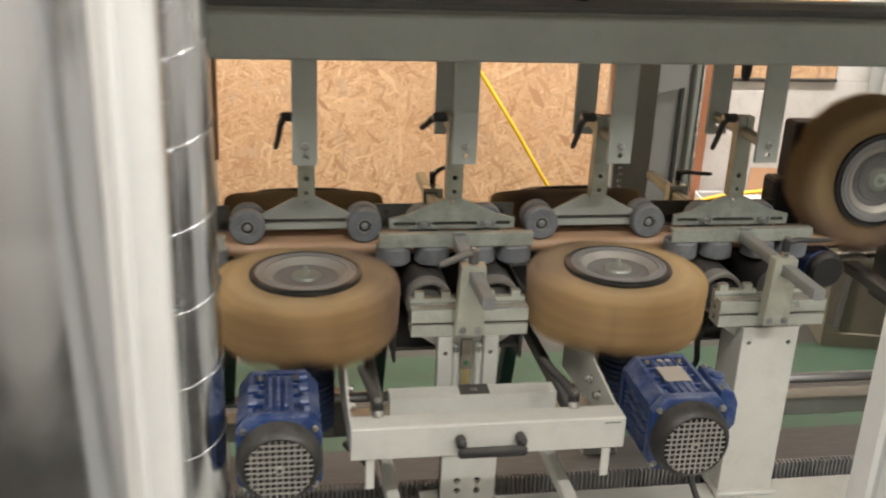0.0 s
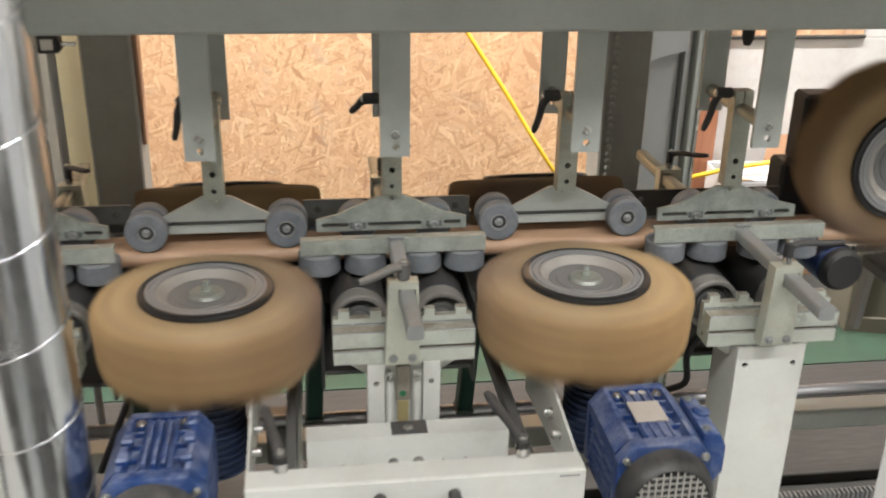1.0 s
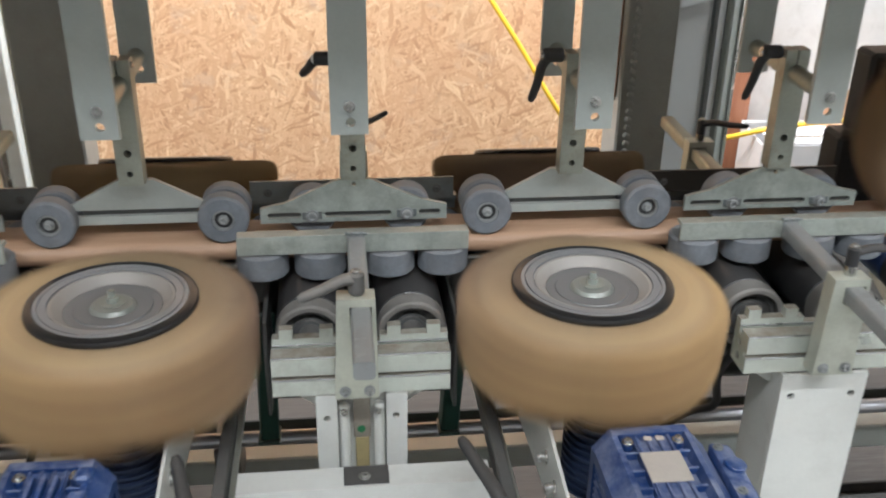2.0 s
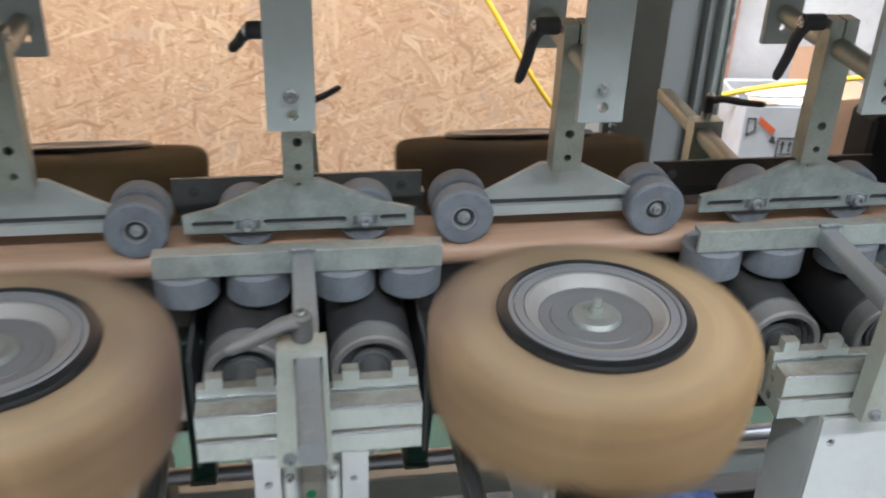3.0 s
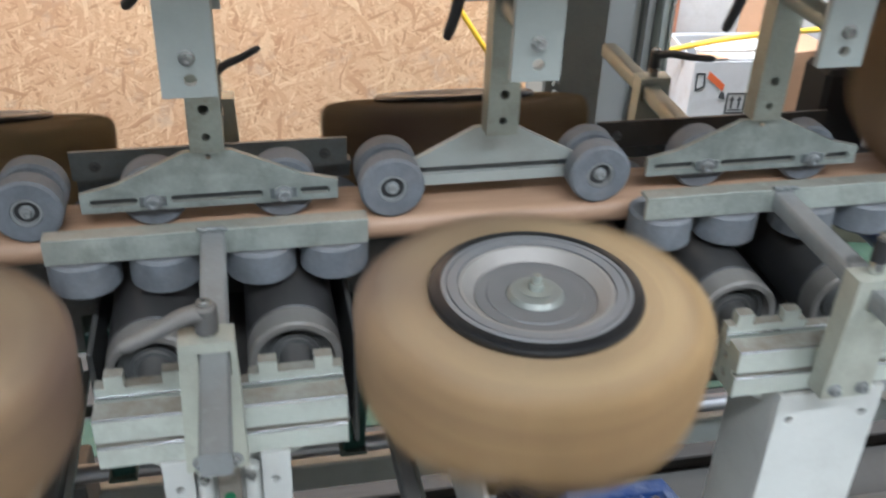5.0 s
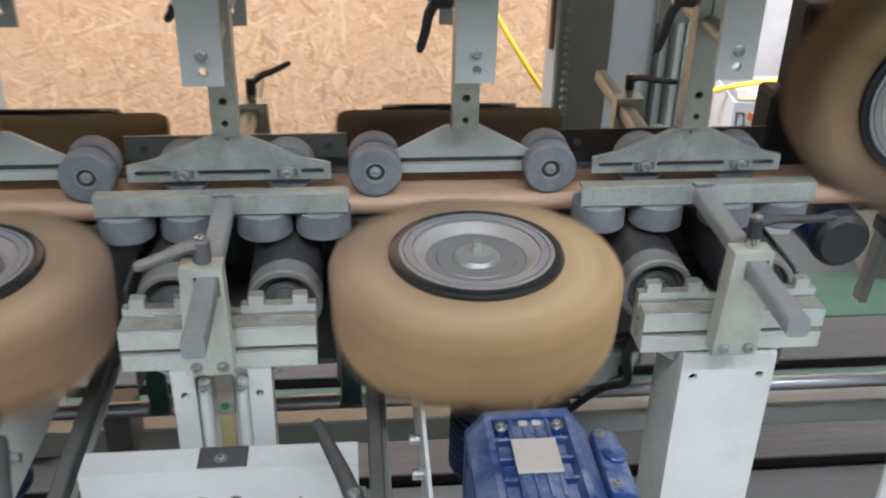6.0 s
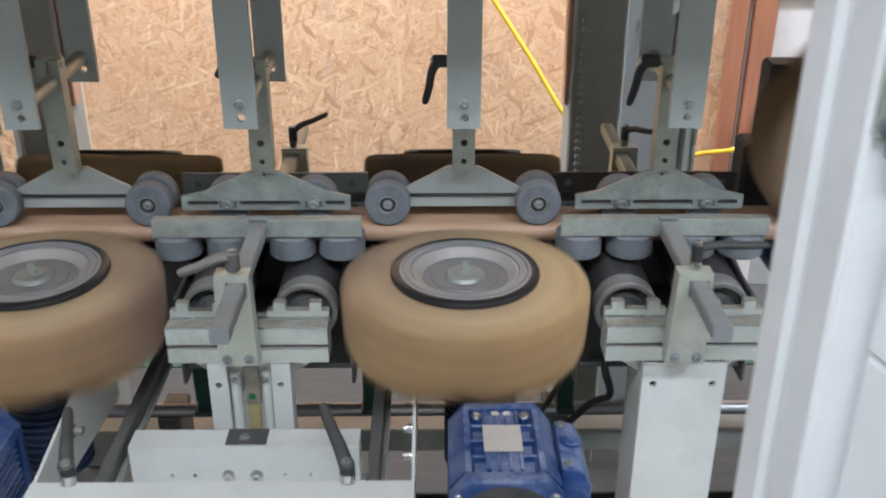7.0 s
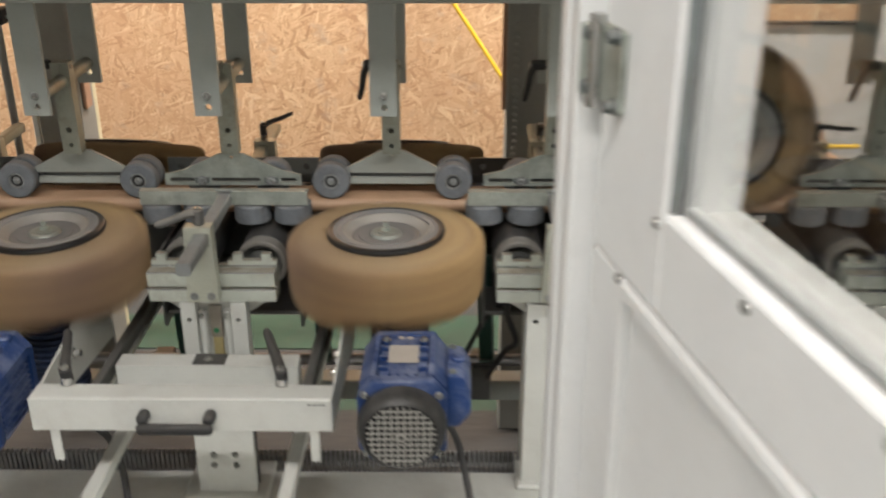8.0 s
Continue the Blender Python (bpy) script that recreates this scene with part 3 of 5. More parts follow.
def side_guide(m, lever_tip, lever_mat, group, rear=False, plate=None):
    """A rail with four upright rubber rollers on a square arm, held by a clamp bracket."""
    g = thing("side_guide", m, "zinc plated guide rail with four rubber rollers beside the wood", "guide rail", group)
    rail = B()
    pr(rail, [(1.722, 0.9405), (1.727, 0.9405), (1.727, 0.9612), (1.740, 0.9612), (1.740, 0.966), (1.7232, 0.966), (1.7222, 0.9652)], [], 0.2945, side(-0.150))
    part("rail", rail, DULL if rear else ZINC, g)
    if rear:
        part("face_plate", pr(B(), rect(-0.1445, 0.9665, 0.1445, 0.999), [], 0.004, front(1.746)), plate or DULL, g, "dull steel face plate")
        for u in (-0.12, 0.12):
            part("plate_bolt", hex_bolt(B(), (u, 1.7502, 0.982), 0.004, 0.004, (0, 1, 0)), DARK, g)
    for dx in (-0.121, -0.047, 0.043, 0.114):
        r = part("roller", la(B(), [(0.008, 0), (R_ROLL - 0.003, 0), (R_ROLL, 0.003), (R_ROLL, 0.032), (R_ROLL - 0.003, 0.035), (0.008, 0.035), (0.008, 0)], 36), ROLLER, g)
        r.location = (dx, 1.7485, 0.9035)
        part("axle", cy(B(), (0, 0, -0.003), (0, 0, 0.040), 0.006, 10), STEEL, r)
    arm = B()
    r, sec = 0.0048, []
    for cx, cz, a0 in ((0.0115 - r, 0.962 - r, 0), (r - 0.0115, 0.962 - r, 90), (r - 0.0115, 0.9405 + r, 180), (0.0115 - r, 0.9405 + r, 270)):
        sec += [(cx + r * math.cos(radians(a0 + a)), cz + r * math.sin(radians(a0 + a))) for a in (0, 30, 60, 90)]
    start = 1.40 if rear else 1.430
    pr(arm, sec, [], 1.7218 - start, front(start))
    bx(arm, -0.0125, 1.7215, 0.939, 0.0125, 1.7285, 0.9675, 0.002)
    part("arm", arm, BAR if rear else ARM, g)
    part("weld_seam", pipe(B(), [(-0.0135 + 0.0027 * i, 1.7212 + 0.0008 * math.sin(i * 2.1), 0.9672 + 0.0006 * math.cos(i * 1.7)) for i in range(11)], 0.0022, 6), DULL, g, "", 60)
    out = [(-0.032, 0.841), (0.019, 0.841), (0.0165, 0.972), (-0.0265, 0.972)]
    part("clamp_bracket", pr(B(), out, [rect(-0.0125, 0.9395, 0.0125, 0.9625)], 0.024, front(1.541)), CREAMY, g, "yellowish zinc plated upright clamp bracket")
    for dx in (-0.020, 0.008):
        part("bracket_bolt", hex_bolt(B(), (dx, 1.541, 0.8515), 0.0046, 0.005), ARM, g)
    part("stud", cy(B(), (-0.004, 1.555, 0.972), (-0.004, 1.555, 0.986), 0.0075, 14), STEEL, g)
    clamp_lever("clamp_lever", g, (-0.004, 1.555, 0.987 if lever_mat is not BLACK else 0.996), lever_tip, lever_mat, (0, 0, 1), "clamp lever", 1.35 if lever_mat is not BLACK else 1.0)
    return g


GUIDES = "guide rails along the wood"
WORN = surface("worn_grey_lever", (0.135, 0.132, 0.125), 0.6, 0.1, 0.2, 0.5, stain=0.4)
for k in (-1, 0, 1, 2):
    xg = 0.330 + k * PITCH
    side_guide(pose(xg, 0, 0), (-0.068, 1.536, 0.978) if k == 0 else (0.088, 1.565, 1.0), WORN if k == 0 else BLACK, GUIDES)
    side_guide(pose(xg, 3.642, -0.028, 0, 0, 180), (-0.062, 1.525, 1.022) if k == 0 else (-0.055, 1.62, 1.018), BLACK, GUIDES, True, DULL if k < 1 else BROWN_PLATE)


def profile_block(xc, support):
    """Two stacked slotted profiles with notched bearing plates for the rolls."""
    bm = B()
    sec = [(1.575, 0.825), (1.618, 0.825), (1.618, 0.8775), (1.6045, 0.8775), (1.6043, 0.868), (1.5985, 0.868), (1.5983, 0.8775), (1.5755, 0.8775), (1.575, 0.877), (1.575, 0.853), (1.583, 0.8525), (1.583, 0.8475), (1.575, 0.847)]
    pr(bm, sec, [ring_of(1.600, 0.838, 0.0055), ring_of(1.600, 0.858, 0.0045), rect(1.611, 0.831, 1.615, 0.87)], 0.212, side(-0.106))
    part("profile", bm, ALU, support, "slotted aluminium profile")
    # thin chromed rods, added along the profile edges to carry their highlights
    for ly, lz in ((1.5754, 0.8771), (1.5754, 0.8466), (1.6046, 0.8772)):
        part("lip", cy(B(), (-0.1055, ly, lz), (0.1055, ly, lz), 0.0013, 10, 0), CHROME, support, "bright profile edge added for its highlight")
    for dx in (-0.0645, 0.0645):
        tab = [(-0.041, 0.8778), (0.041, 0.8778), (0.041, 0.886), (0.032, 0.886), (0.032, 0.898), (0.016, 0.898), (0.016, 0.886), (-0.016, 0.886), (-0.016, 0.898), (-0.032, 0.898), (-0.032, 0.886), (-0.041, 0.886)]
        part("bearing_plate", pr(B(), [(u + dx, v) for u, v in tab], [], 0.012, front(1.606)), ALU, support)
    part("gusset", pr(B(), [(-0.1, 0.825), (0.1, 0.825), (0.058, 0.795), (-0.058, 0.795)], [], 0.012, front(1.60)), PALE, support)


def support_roll(x):
    """A black driven roll under the wood, with a pale worn ring at its end."""
    roll = thing("support_roll", pose(x, 1.66, 0.8525), "black rubber support roll with a worn grey end ring", "roll", "support rolls under the wood")
    part("rubber_sleeve", la(B(), [(0.02, 0.028), (0.041, 0.028), (0.0445, 0.031), (0.0445, 0.30), (0.02, 0.30)], 40, Matrix.Rotation(radians(-90), 4, "X")), RUBBER, roll)
    part("end_ring", la(B(), [(0.036, 0.022), (0.0362, 0.0025), (0.0372, 0.001), (0.0425, 0.001), (0.0445, 0.0035), (0.0445, 0.0275), (0.036, 0.0275)], 40, Matrix.Rotation(radians(-90), 4, "X")), RING, roll, "worn grey end ring")
    part("hub", la(B(), [(0, 0.010), (0.019, 0.010), (0.020, 0.012), (0.0235, 0.012), (0.0242, 0.016), (0.029, 0.016), (0.0296, 0.011), (0.0335, 0.011), (0.0345, 0.014), (0.0358, 0.015), (0.0358, 0.026), (0, 0.026)], 28, Matrix.Rotation(radians(-90), 4, "X")), DARK, roll)
    part("axle", cy(B(), (0, -0.04, 0), (0, 0.012, 0), 0.015, 20), DARK, roll)
    return roll


for k in (-1, 0, 1, 2):
    for dx in (-0.0645, 0.0645):
        support_roll(0.333 + k * PITCH + dx)

BASE = 0.455


def column(xc):
    s = thing("support_column", pose(xc, 0, 0), "pale painted steel column carrying a slotted profile", "column", "columns under the rolls")
    body = B()
    pr(body, rect(-0.055, BASE, 0.057, 0.8225), [ring_of(-0.04, 0.791, 0.005), ring_of(0.04, 0.791, 0.005)], 0.006, front(1.570))
    bx(body, -0.055, 1.5762, BASE, -0.049, 1.66, 0.8225, 0.001)
    bx(body, 0.051, 1.5762, BASE, 0.057, 1.66, 0.8225, 0.001)
    part("upright", body, PALE, s)
    part("inner_web", bx(B(), -0.0488, 1.60, BASE, 0.0508, 1.606, 0.822, 0), DARK, s)
    foot = B()
    bx(foot, -0.064, 1.556, BASE, 0.066, 1.66, BASE + 0.010, 0.003)
    part("foot_plate", foot, PALE, s)
    profile_block(0.0, s)
    return s


def hand_grip(parent, x0, x1, y, z):
    """A black bar handle on two short arms."""
    bm = B()
    for x in (x0, x1):
        bx(bm, x - 0.008, y - 0.027, z - 0.009, x + 0.008, y, z + 0.009, 0.005)
        cy(bm, (x, y - 0.027, z + 0.001), (x, y - 0.029, z + 0.001), 0.0045, 12)
    bx(bm, x0 - 0.007, y - 0.036, z - 0.019, x1 + 0.007, y - 0.022, z - 0.002, 0.0055)
    return part("handle", bm, BLACK, parent, "black plastic bar handle", 50)


def slide_station(xc):
    """The adjustable stand: a split upright with a scale, and the pale tray before it."""
    s = thing("slide_stand", pose(xc, 0, 0), "pale split steel upright with a height scale on a cross bar", "stand")
    for x0, x1, hx in ((-0.056, -0.0305, -0.043), (0.0285, 0.054, 0.040)):
        part("upright", pr(B(), rect(x0, 0.62, x1, 0.824), [ring_of(hx, 0.791, 0.0045)], 0.03, front(1.573)), PALE, s)
    part("backing_plate", bx(B(), -0.0303, 1.592, 0.62, 0.0283, 1.60, 0.82, 0.001), PALE, s)
    for u in (-0.0225, 0.0205):
        part("guide_tube", cy(B(), (u, 1.584, 0.69), (u, 1.584, 0.805), 0.0072, 18, 0.003), PALE, s)
    part("scale_strip", bx(B(), -0.0115, 1.585, 0.752, 0.0095, 1.5915, 0.812, 0.001), BRASS, s, "dull grey-brown height scale strip")
    part("scale_foot", bx(B(), -0.0095, 1.586, 0.70, 0.0075, 1.5915, 0.7515, 0.001), YELLOWED, s, "yellowed end of the height scale")
    part("sticker", cy(B(), (-0.002, 1.5843, 0.765), (-0.002, 1.585, 0.765), 0.005, 20, 0), GREEN_DOT, s, "round green sticker")
    for hx in (-0.029, 0.021):
        part("bolt", hex_bolt(B(), (hx + 0.0065 if hx < 0 else hx - 0.002, 1.5768, 0.797), 0.0036, 0.004), STEEL, s)
    profile_block(0.0, s)
    bar = B()
    out = [(-0.15, 0.655), (0.148, 0.655), (0.148, 0.7465), (-0.15, 0.7465)]
    pr(bar, out, [ring_of(u, 0.701, 0.003) for u in (-0.098, -0.068, 0.05, 0.083)], 0.038, front(1.497))
    part("cross_bar", bar, PALE, s)
    # black tile laid on the bar stands in for a shaded notch
    part("notch_plate", bx(B(), -0.0255, 1.501, 0.7467, 0.0275, 1.5345, 0.7485, 0.0005), BLACK, s)
    part("notch_bolt", hex_bolt(B(), (-0.001, 1.513, 0.7486), 0.005, 0.003, (0, 0, 1)), STEEL, s)
    for u in (-0.024, 0.013):
        part("bar_bolt", hex_bolt(B(), (u, 1.497, 0.701), 0.006, 0.006), STEEL, s)
    part("foot_web", pr(B(), rect(-0.047, BASE + 0.012, 0.055, 0.654), [ring_of(u, v, 0.0065) for u in (-0.017, 0.021) for v in (0.523, 0.545)], 0.012, front(1.535)), PALE, s)
    part("foot_backing", bx(B(), -0.046, 1.56, BASE + 0.012, 0.054, 1.568, 0.65, 0), DARK, s)
    part("foot_plate", bx(B(), -0.075, 1.515, BASE, 0.075, 1.63, BASE + 0.012, 0.003), PALE, s)

    t = thing("tray", pose(xc, 0, 0), "pale sheet steel pull-out tray with a black handle", "tray")
    fr = B()
    bx(fr, -0.229, 1.345, 0.724, 0.222, 1.349, 0.7795, 0.001)
    bx(fr, -0.229, 1.3492, 0.7755, 0.222, 1.388, 0.7795, 0.001)
    part("front_panel", fr, PALE, t)
    for x0 in (-0.229, 0.206):
        sd = B()
        out = [(1.3495, 0.722), (1.70, 0.69), (1.70, 0.775), (1.66, 0.83), (1.62, 0.832), (1.52, 0.795), (1.3895, 0.7752), (1.3495, 0.7752)]
        pr(sd, out, [], 0.004, side(x0 + (0.0 if x0 < 0 else 0.012)))
        part("side_panel", sd, PALE, t)
        for by, bz in ((1.47, 0.752), (1.52, 0.757)):
            part("side_bolt", hex_bolt(B(), (x0 + (0.004 if x0 < 0 else 0.012), by, bz), 0.006, 0.012, (1 if x0 < 0 else -1, 0, 0)), STEEL, t)
    part("slit", bx(B(), 0.186, 1.3444, 0.7705, 0.213, 1.3452, 0.772, 0), DARK, t)
    for x0 in (-0.205, 0.187):
        part("leg", bx(B(), x0, 1.347, 0.668, x0 + 0.014, 1.352, 0.7235, 0.001), PALE, t)
    hand_grip(t, -0.055, 0.043, 1.345, 0.757)
    clamp_lever("clamp_lever", t, (-0.183, 1.387, 0.797), (-0.205, 1.47, 0.826), BLACK, (0, -0.2, 1), "dusty black clamp lever", 1.45)
    clamp_lever("clamp_lever", t, (0.143, 1.387, 0.797), (0.107, 1.475, 0.826), BLACK, (0, -0.2, 1), "dusty black clamp lever", 1.45)
    for x0 in (-0.183, 0.143):
        part("lever_stud", cy(B(), (x0, 1.382, 0.7796), (x0, 1.387, 0.79), 0.009, 14), STEEL, t)

    for dx in (-0.172, 0.168):
        r = thing("slide_rail", pose(xc, 0, 0), "dark steel slide rail beside the stand", "rail", "slide rails")
        part("rail", bx(B(), dx - 0.008, 1.40, 0.708, dx + 0.008, 1.86, 0.735, 0.002), DARK, r)
        part("lip", bx(B(), dx + 0.0082, 1.40, 0.708, dx + 0.016, 1.86, 0.714, 0.001), ZINC, r)
    for dx in (-0.165, 0.135):
        r = thing("floor_rail", pose(xc, 0, 0), "pale steel runner under the tray", "rail", "runners under the tray")
        part("runner", bx(B(), dx, 0.98, 0.60, dx + 0.022, 1.60, 0.622, 0.002), PALE, r)
        part("runner_foot", bx(B(), dx + 0.002, 1.005, BASE, dx + 0.02, 1.045, 0.60, 0.002), PALE, r)
    return s


for k in (-1, 1, 2):
    column(0.330 + 0.575 * k + (0.005 if k > 0 else 0))
slide_station(0.330)


# ---- the wood that is fed through ----
def workpiece():
    rr, y0, y1, z0, z1 = 0.0135, 1.786, 1.874, 0.8985, 0.926
    sec = []
    for cyy, czz, a0 in ((y1 - rr, z1 - rr, 0), (y0 + rr, z1 - rr, 90), (y0 + rr, z0 + rr, 180), (y1 - rr, z0 + rr, 270)):
        sec += [(cyy + rr * math.cos(radians(a0 + a)), czz + rr * math.sin(radians(a0 + a))) for a in (0, 18, 36, 54, 72, 89)]
    bar = B()
    pr(bar, sec, [], 4.2, side(-1.95))
    w = part("wooden_rail", bar, WORK)
    return tagged(w, "smooth reddish wooden rail with rounded edges fed between rollers", "wooden rail")


WOODEN_RAIL = workpiece()


# ---- brush wheels ----
def brush_wheel(m, group, label, fibre=None, bolt=True):
    """A wheel of sanding fibres with a dished cast hub; it turns on its z axis, and the origin lies at the top of the bolt."""
    w = thing("brush_wheel", m, label, "brush wheel", group)
    bm, rnd = B(), random.Random(7)
    n = 150
    for i in range(n + 150):
        # tufts all round, of uneven reach, then thin stray wisps that stand out further
        wisp = i >= n
        a = 2 * math.pi * (i / n if not wisp else rnd.random())
        half = math.pi / n * (0.16 if wisp else 0.93)
        rad = 0.154 + rnd.uniform(0.0, 0.016) if wisp else 0.1525 + 0.003 * math.sin(5 * a) + rnd.triangular(-0.013, 0.009, 0.0)
        lo, hi = -0.121 + 0.003 * math.sin(4 * a + 1) + rnd.uniform(-0.010, 0.009) - (rnd.uniform(0, 0.01) if wisp else 0), -0.0135 + rnd.uniform(-0.004, 0.002)
        prof = [(0.09, hi), (rad - 0.009, hi - 0.0005), (rad - 0.002, hi - 0.006), (rad, hi - 0.016), (rad - 0.003, lo + 0.024), (rad - 0.009, lo + 0.008), (rad - 0.022, lo), (0.09, lo + 0.006)]
        q = [[bm.verts.new((r * math.cos(a + s * half), r * math.sin(a + s * half), z)) for r, z in prof] for s in (-1, 1)]
        for j in range(len(prof)):
            k = (j + 1) % len(prof)
            bm.faces.new((q[0][j], q[0][k], q[1][k], q[1][j]))
        bm.faces.new(q[0]), bm.faces.new(q[1])
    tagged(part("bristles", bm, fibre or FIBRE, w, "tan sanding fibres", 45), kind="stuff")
    part("core", cy(B(), (0, 0, -0.10), (0, 0, -0.022), 0.0895, 40), DARK, w)
    part("rubber_ring", la(B(), [(0.0875, -0.0155), (0.0965, -0.0155), (0.0995, -0.0125), (0.1, -0.009), (0.0985, -0.006), (0.0945, -0.0045), (0.0885, -0.005)], 64), GLOSSY, w, "glossy black rubber rim")
    part("hub_dish", la(B(), [(0.0885, -0.016), (0.0885, -0.005), (0.0865, -0.0042), (0.0838, -0.0046), (0.0836, -0.0075), (0.0824, -0.0075), (0.0822, -0.0046), (0.0735, -0.005), (0.0733, -0.0075), (0.0722, -0.0078), (0.0720, -0.012)], 64), HUB, w, "dusty grey cast rim")
    part("hub_cone", la(B(), [(0.0719, -0.0125), (0.0719, -0.0062), (0.069, -0.0065), (0.0575, -0.0160), (0.0570, -0.0185)], 64), CONE, w, "lighter sloping hub face")
    part("hub_plate", la(B(), [(0.0565, -0.0165), (0.046, -0.0168), (0.045, -0.0155), (0.0275, -0.0155), (0.0272, -0.0175)], 56), HUB_DARK, w)
    part("hub_boss", la(B(), [(0.0271, -0.0175), (0.0271, -0.0152), (0.0250, -0.0125), (0.0235, -0.0110), (0.021, -0.0105), (0.0, -0.0105)], 48), BOSS, w)
    if bolt:
        part("hub_bolt", la(B(), [(0.0150, -0.0105), (0.0165, -0.009), (0.007, -0.0088), (0.0069, -0.002), (0.0045, -0.0018), (0.0043, 0.006), (0, 0.0065)], 6), ZINC, w, "zinc plated centre bolt")
    return w


HUB_Z = 0.939
BRUSHES = []
FRONT = "brush wheels along the wood"
for k in (-1, 0):
    # the left wheel starts with its painted shade turned to the right
    near = pose(0.618 + k * PITCH, 1.635, HUB_Z, 0, 0, 115 if k else 0)
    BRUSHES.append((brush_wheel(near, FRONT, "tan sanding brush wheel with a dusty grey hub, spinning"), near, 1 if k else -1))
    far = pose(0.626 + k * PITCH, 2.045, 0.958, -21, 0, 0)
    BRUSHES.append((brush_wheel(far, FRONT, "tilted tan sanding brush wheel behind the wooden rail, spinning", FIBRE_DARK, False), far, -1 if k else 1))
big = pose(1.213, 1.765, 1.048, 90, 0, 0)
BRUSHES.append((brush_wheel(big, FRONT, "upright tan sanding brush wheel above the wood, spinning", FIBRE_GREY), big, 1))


def gear_motor(m, group, sx, box=True):
    """A blue motor lying with its fan cover to the aisle, and the ring-finned spindle drive behind it, sx to the side.
    Origin: the middle of the fan grid; the body goes along y."""
    mo = thing("gear_motor", m, "dusty blue electric motor with a gridded fan cover", "motor", group)
    back = Matrix.Rotation(radians(-90), 4, "X")
    core = [(-0.050, -0.058), (0.050, -0.058), (0.055, -0.050), (0.055, 0.040), (0.044, 0.058), (-0.044, 0.058), (-0.055, 0.040), (-0.055, -0.050)]
    part("body", pr(B(), core, [], 0.125, front(0.052)), BLUE, mo)
    for v in range(9):
        z = -0.046 + v * 0.0098
        for way in (-1, 1):
            if way > 0 and box and z > -0.03:
                continue
            part("fin", bx(B(), min(way * 0.054, way * 0.0645), 0.060, z - 0.0016, max(way * 0.054, way * 0.0645), 0.170, z + 0.0016, 0.0008), BLUE, mo)
    for u in range(-4, 5):
        part("fin", bx(B(), u * 0.0105 - 0.0015, 0.060, -0.066, u * 0.0105 + 0.0015, 0.170, -0.0575, 0.0006), BLUE, mo)
    deck = B()
    pr(deck, [(-0.0225, 0.057), (0.0225, 0.057), (0.0225, 0.067), (-0.0225, 0.067)], [], 0.118, front(0.058))
    for u in (-0.019, -0.0065, 0.0065, 0.019):
        bx(deck, u - 0.0018, 0.060, 0.066, u + 0.0018, 0.176, 0.0705, 0.0008)
    part("deck", deck, BLUE, mo)
    for way in (-1, 1):
        sh = B()
        pr(sh, [(way * 0.0340, 0.056), (way * 0.0395, 0.0705), (way * 0.046, 0.0705), (way * 0.0645, 0.050), (way * 0.0645, 0.036), (way * 0.052, 0.036)], [], 0.122, front(0.055))
        part("shoulder", sh, BLUE, mo, "dust-covered sloping shoulder")
        for v in (0.088, 0.118, 0.148):
            part("shoulder_web", bx(B(), min(way * 0.0225, way * 0.040), v, 0.057, max(way * 0.0225, way * 0.040), v + 0.0035, 0.0665, 0.0008), BLUE, mo)
        part("rib_bolt", hex_bolt(B(), (way * 0.0295, 0.168, 0.0668), 0.0045, 0.004, (0, 0, 1)), STEEL, mo)
        part("bolt_boss", cy(B(), (way * 0.0295, 0.168, 0.057), (way * 0.0295, 0.168, 0.0668), 0.0068, 14), BLUE, mo)
    for u in (-0.011, 0.003) if box else ():
        part("deck_mark", bx(B(), u, 0.164, 0.0706, u + 0.009, 0.172, 0.0716, 0.0003), LABEL, mo)
    if box:
        part("name_plate", bx(B(), -0.0235, 0.092, 0.0706, 0.0225, 0.143, 0.072, 0.0005), LABEL, mo, "dusty blank rating plate")
    else:
        for u in (-0.0125, 0.0, 0.0125):
            part("deck_rib", bx(B(), u - 0.0026, 0.062, 0.0672, u + 0.0026, 0.160, 0.0765, 0.001), BLUE, mo)
        for u, v in ((-0.040, 0.070), (-0.040, 0.112), (0.040, 0.070), (0.040, 0.112), (0.040, 0.150)):
            part("lifting_pad", bx(B(), u - 0.0085, v, 0.066, u + 0.0085, v + 0.020, 0.078, 0.003), BLUE, mo)
    shield = B()
    out = [(-0.066, -0.045), (-0.050, -0.064), (0.050, -0.064), (0.066, -0.045), (0.066, 0.045), (0.046, 0.0715), (-0.046, 0.0715), (-0.066, 0.045)]
    pr(shield, out, [], 0.022, front(0.034))
    bmesh.ops.bevel(shield, geom=[e for e in shield.edges if e.is_manifold and e.calc_face_angle(0) > 0.3], offset=0.004, segments=2, affect="EDGES", profile=0.5)
    part("end_shield", shield, BLUE, mo)
    rear = B()
    pr(rear, [(u * 0.97, v * 0.98) for u, v in out], [], 0.014, front(0.178))
    part("rear_shield", rear, BLUE, mo)
    part("fan_cover", la(B(), [(0.0, 0.0335), (0.050, 0.0335), (0.0525, 0.002), (0.054, 0.0), (0.058, 0.003), (0.0625, 0.010), (0.066, 0.022), (0.0665, 0.0335), (0.064, 0.0335)], 48, back), COVER, mo, "dusty black fan cover")
    # added black disc gives the space behind the grid its shade
    part("fan_void", la(B(), [(0, 0.014), (0.0515, 0.014), (0.0515, 0.016), (0, 0.016)], 40, back), BLACK, mo, "black disc added for the shaded space behind the grid")
    grid, s = B(), 0.0094
    for i in range(-5, 5):
        c = (i + 0.5) * s
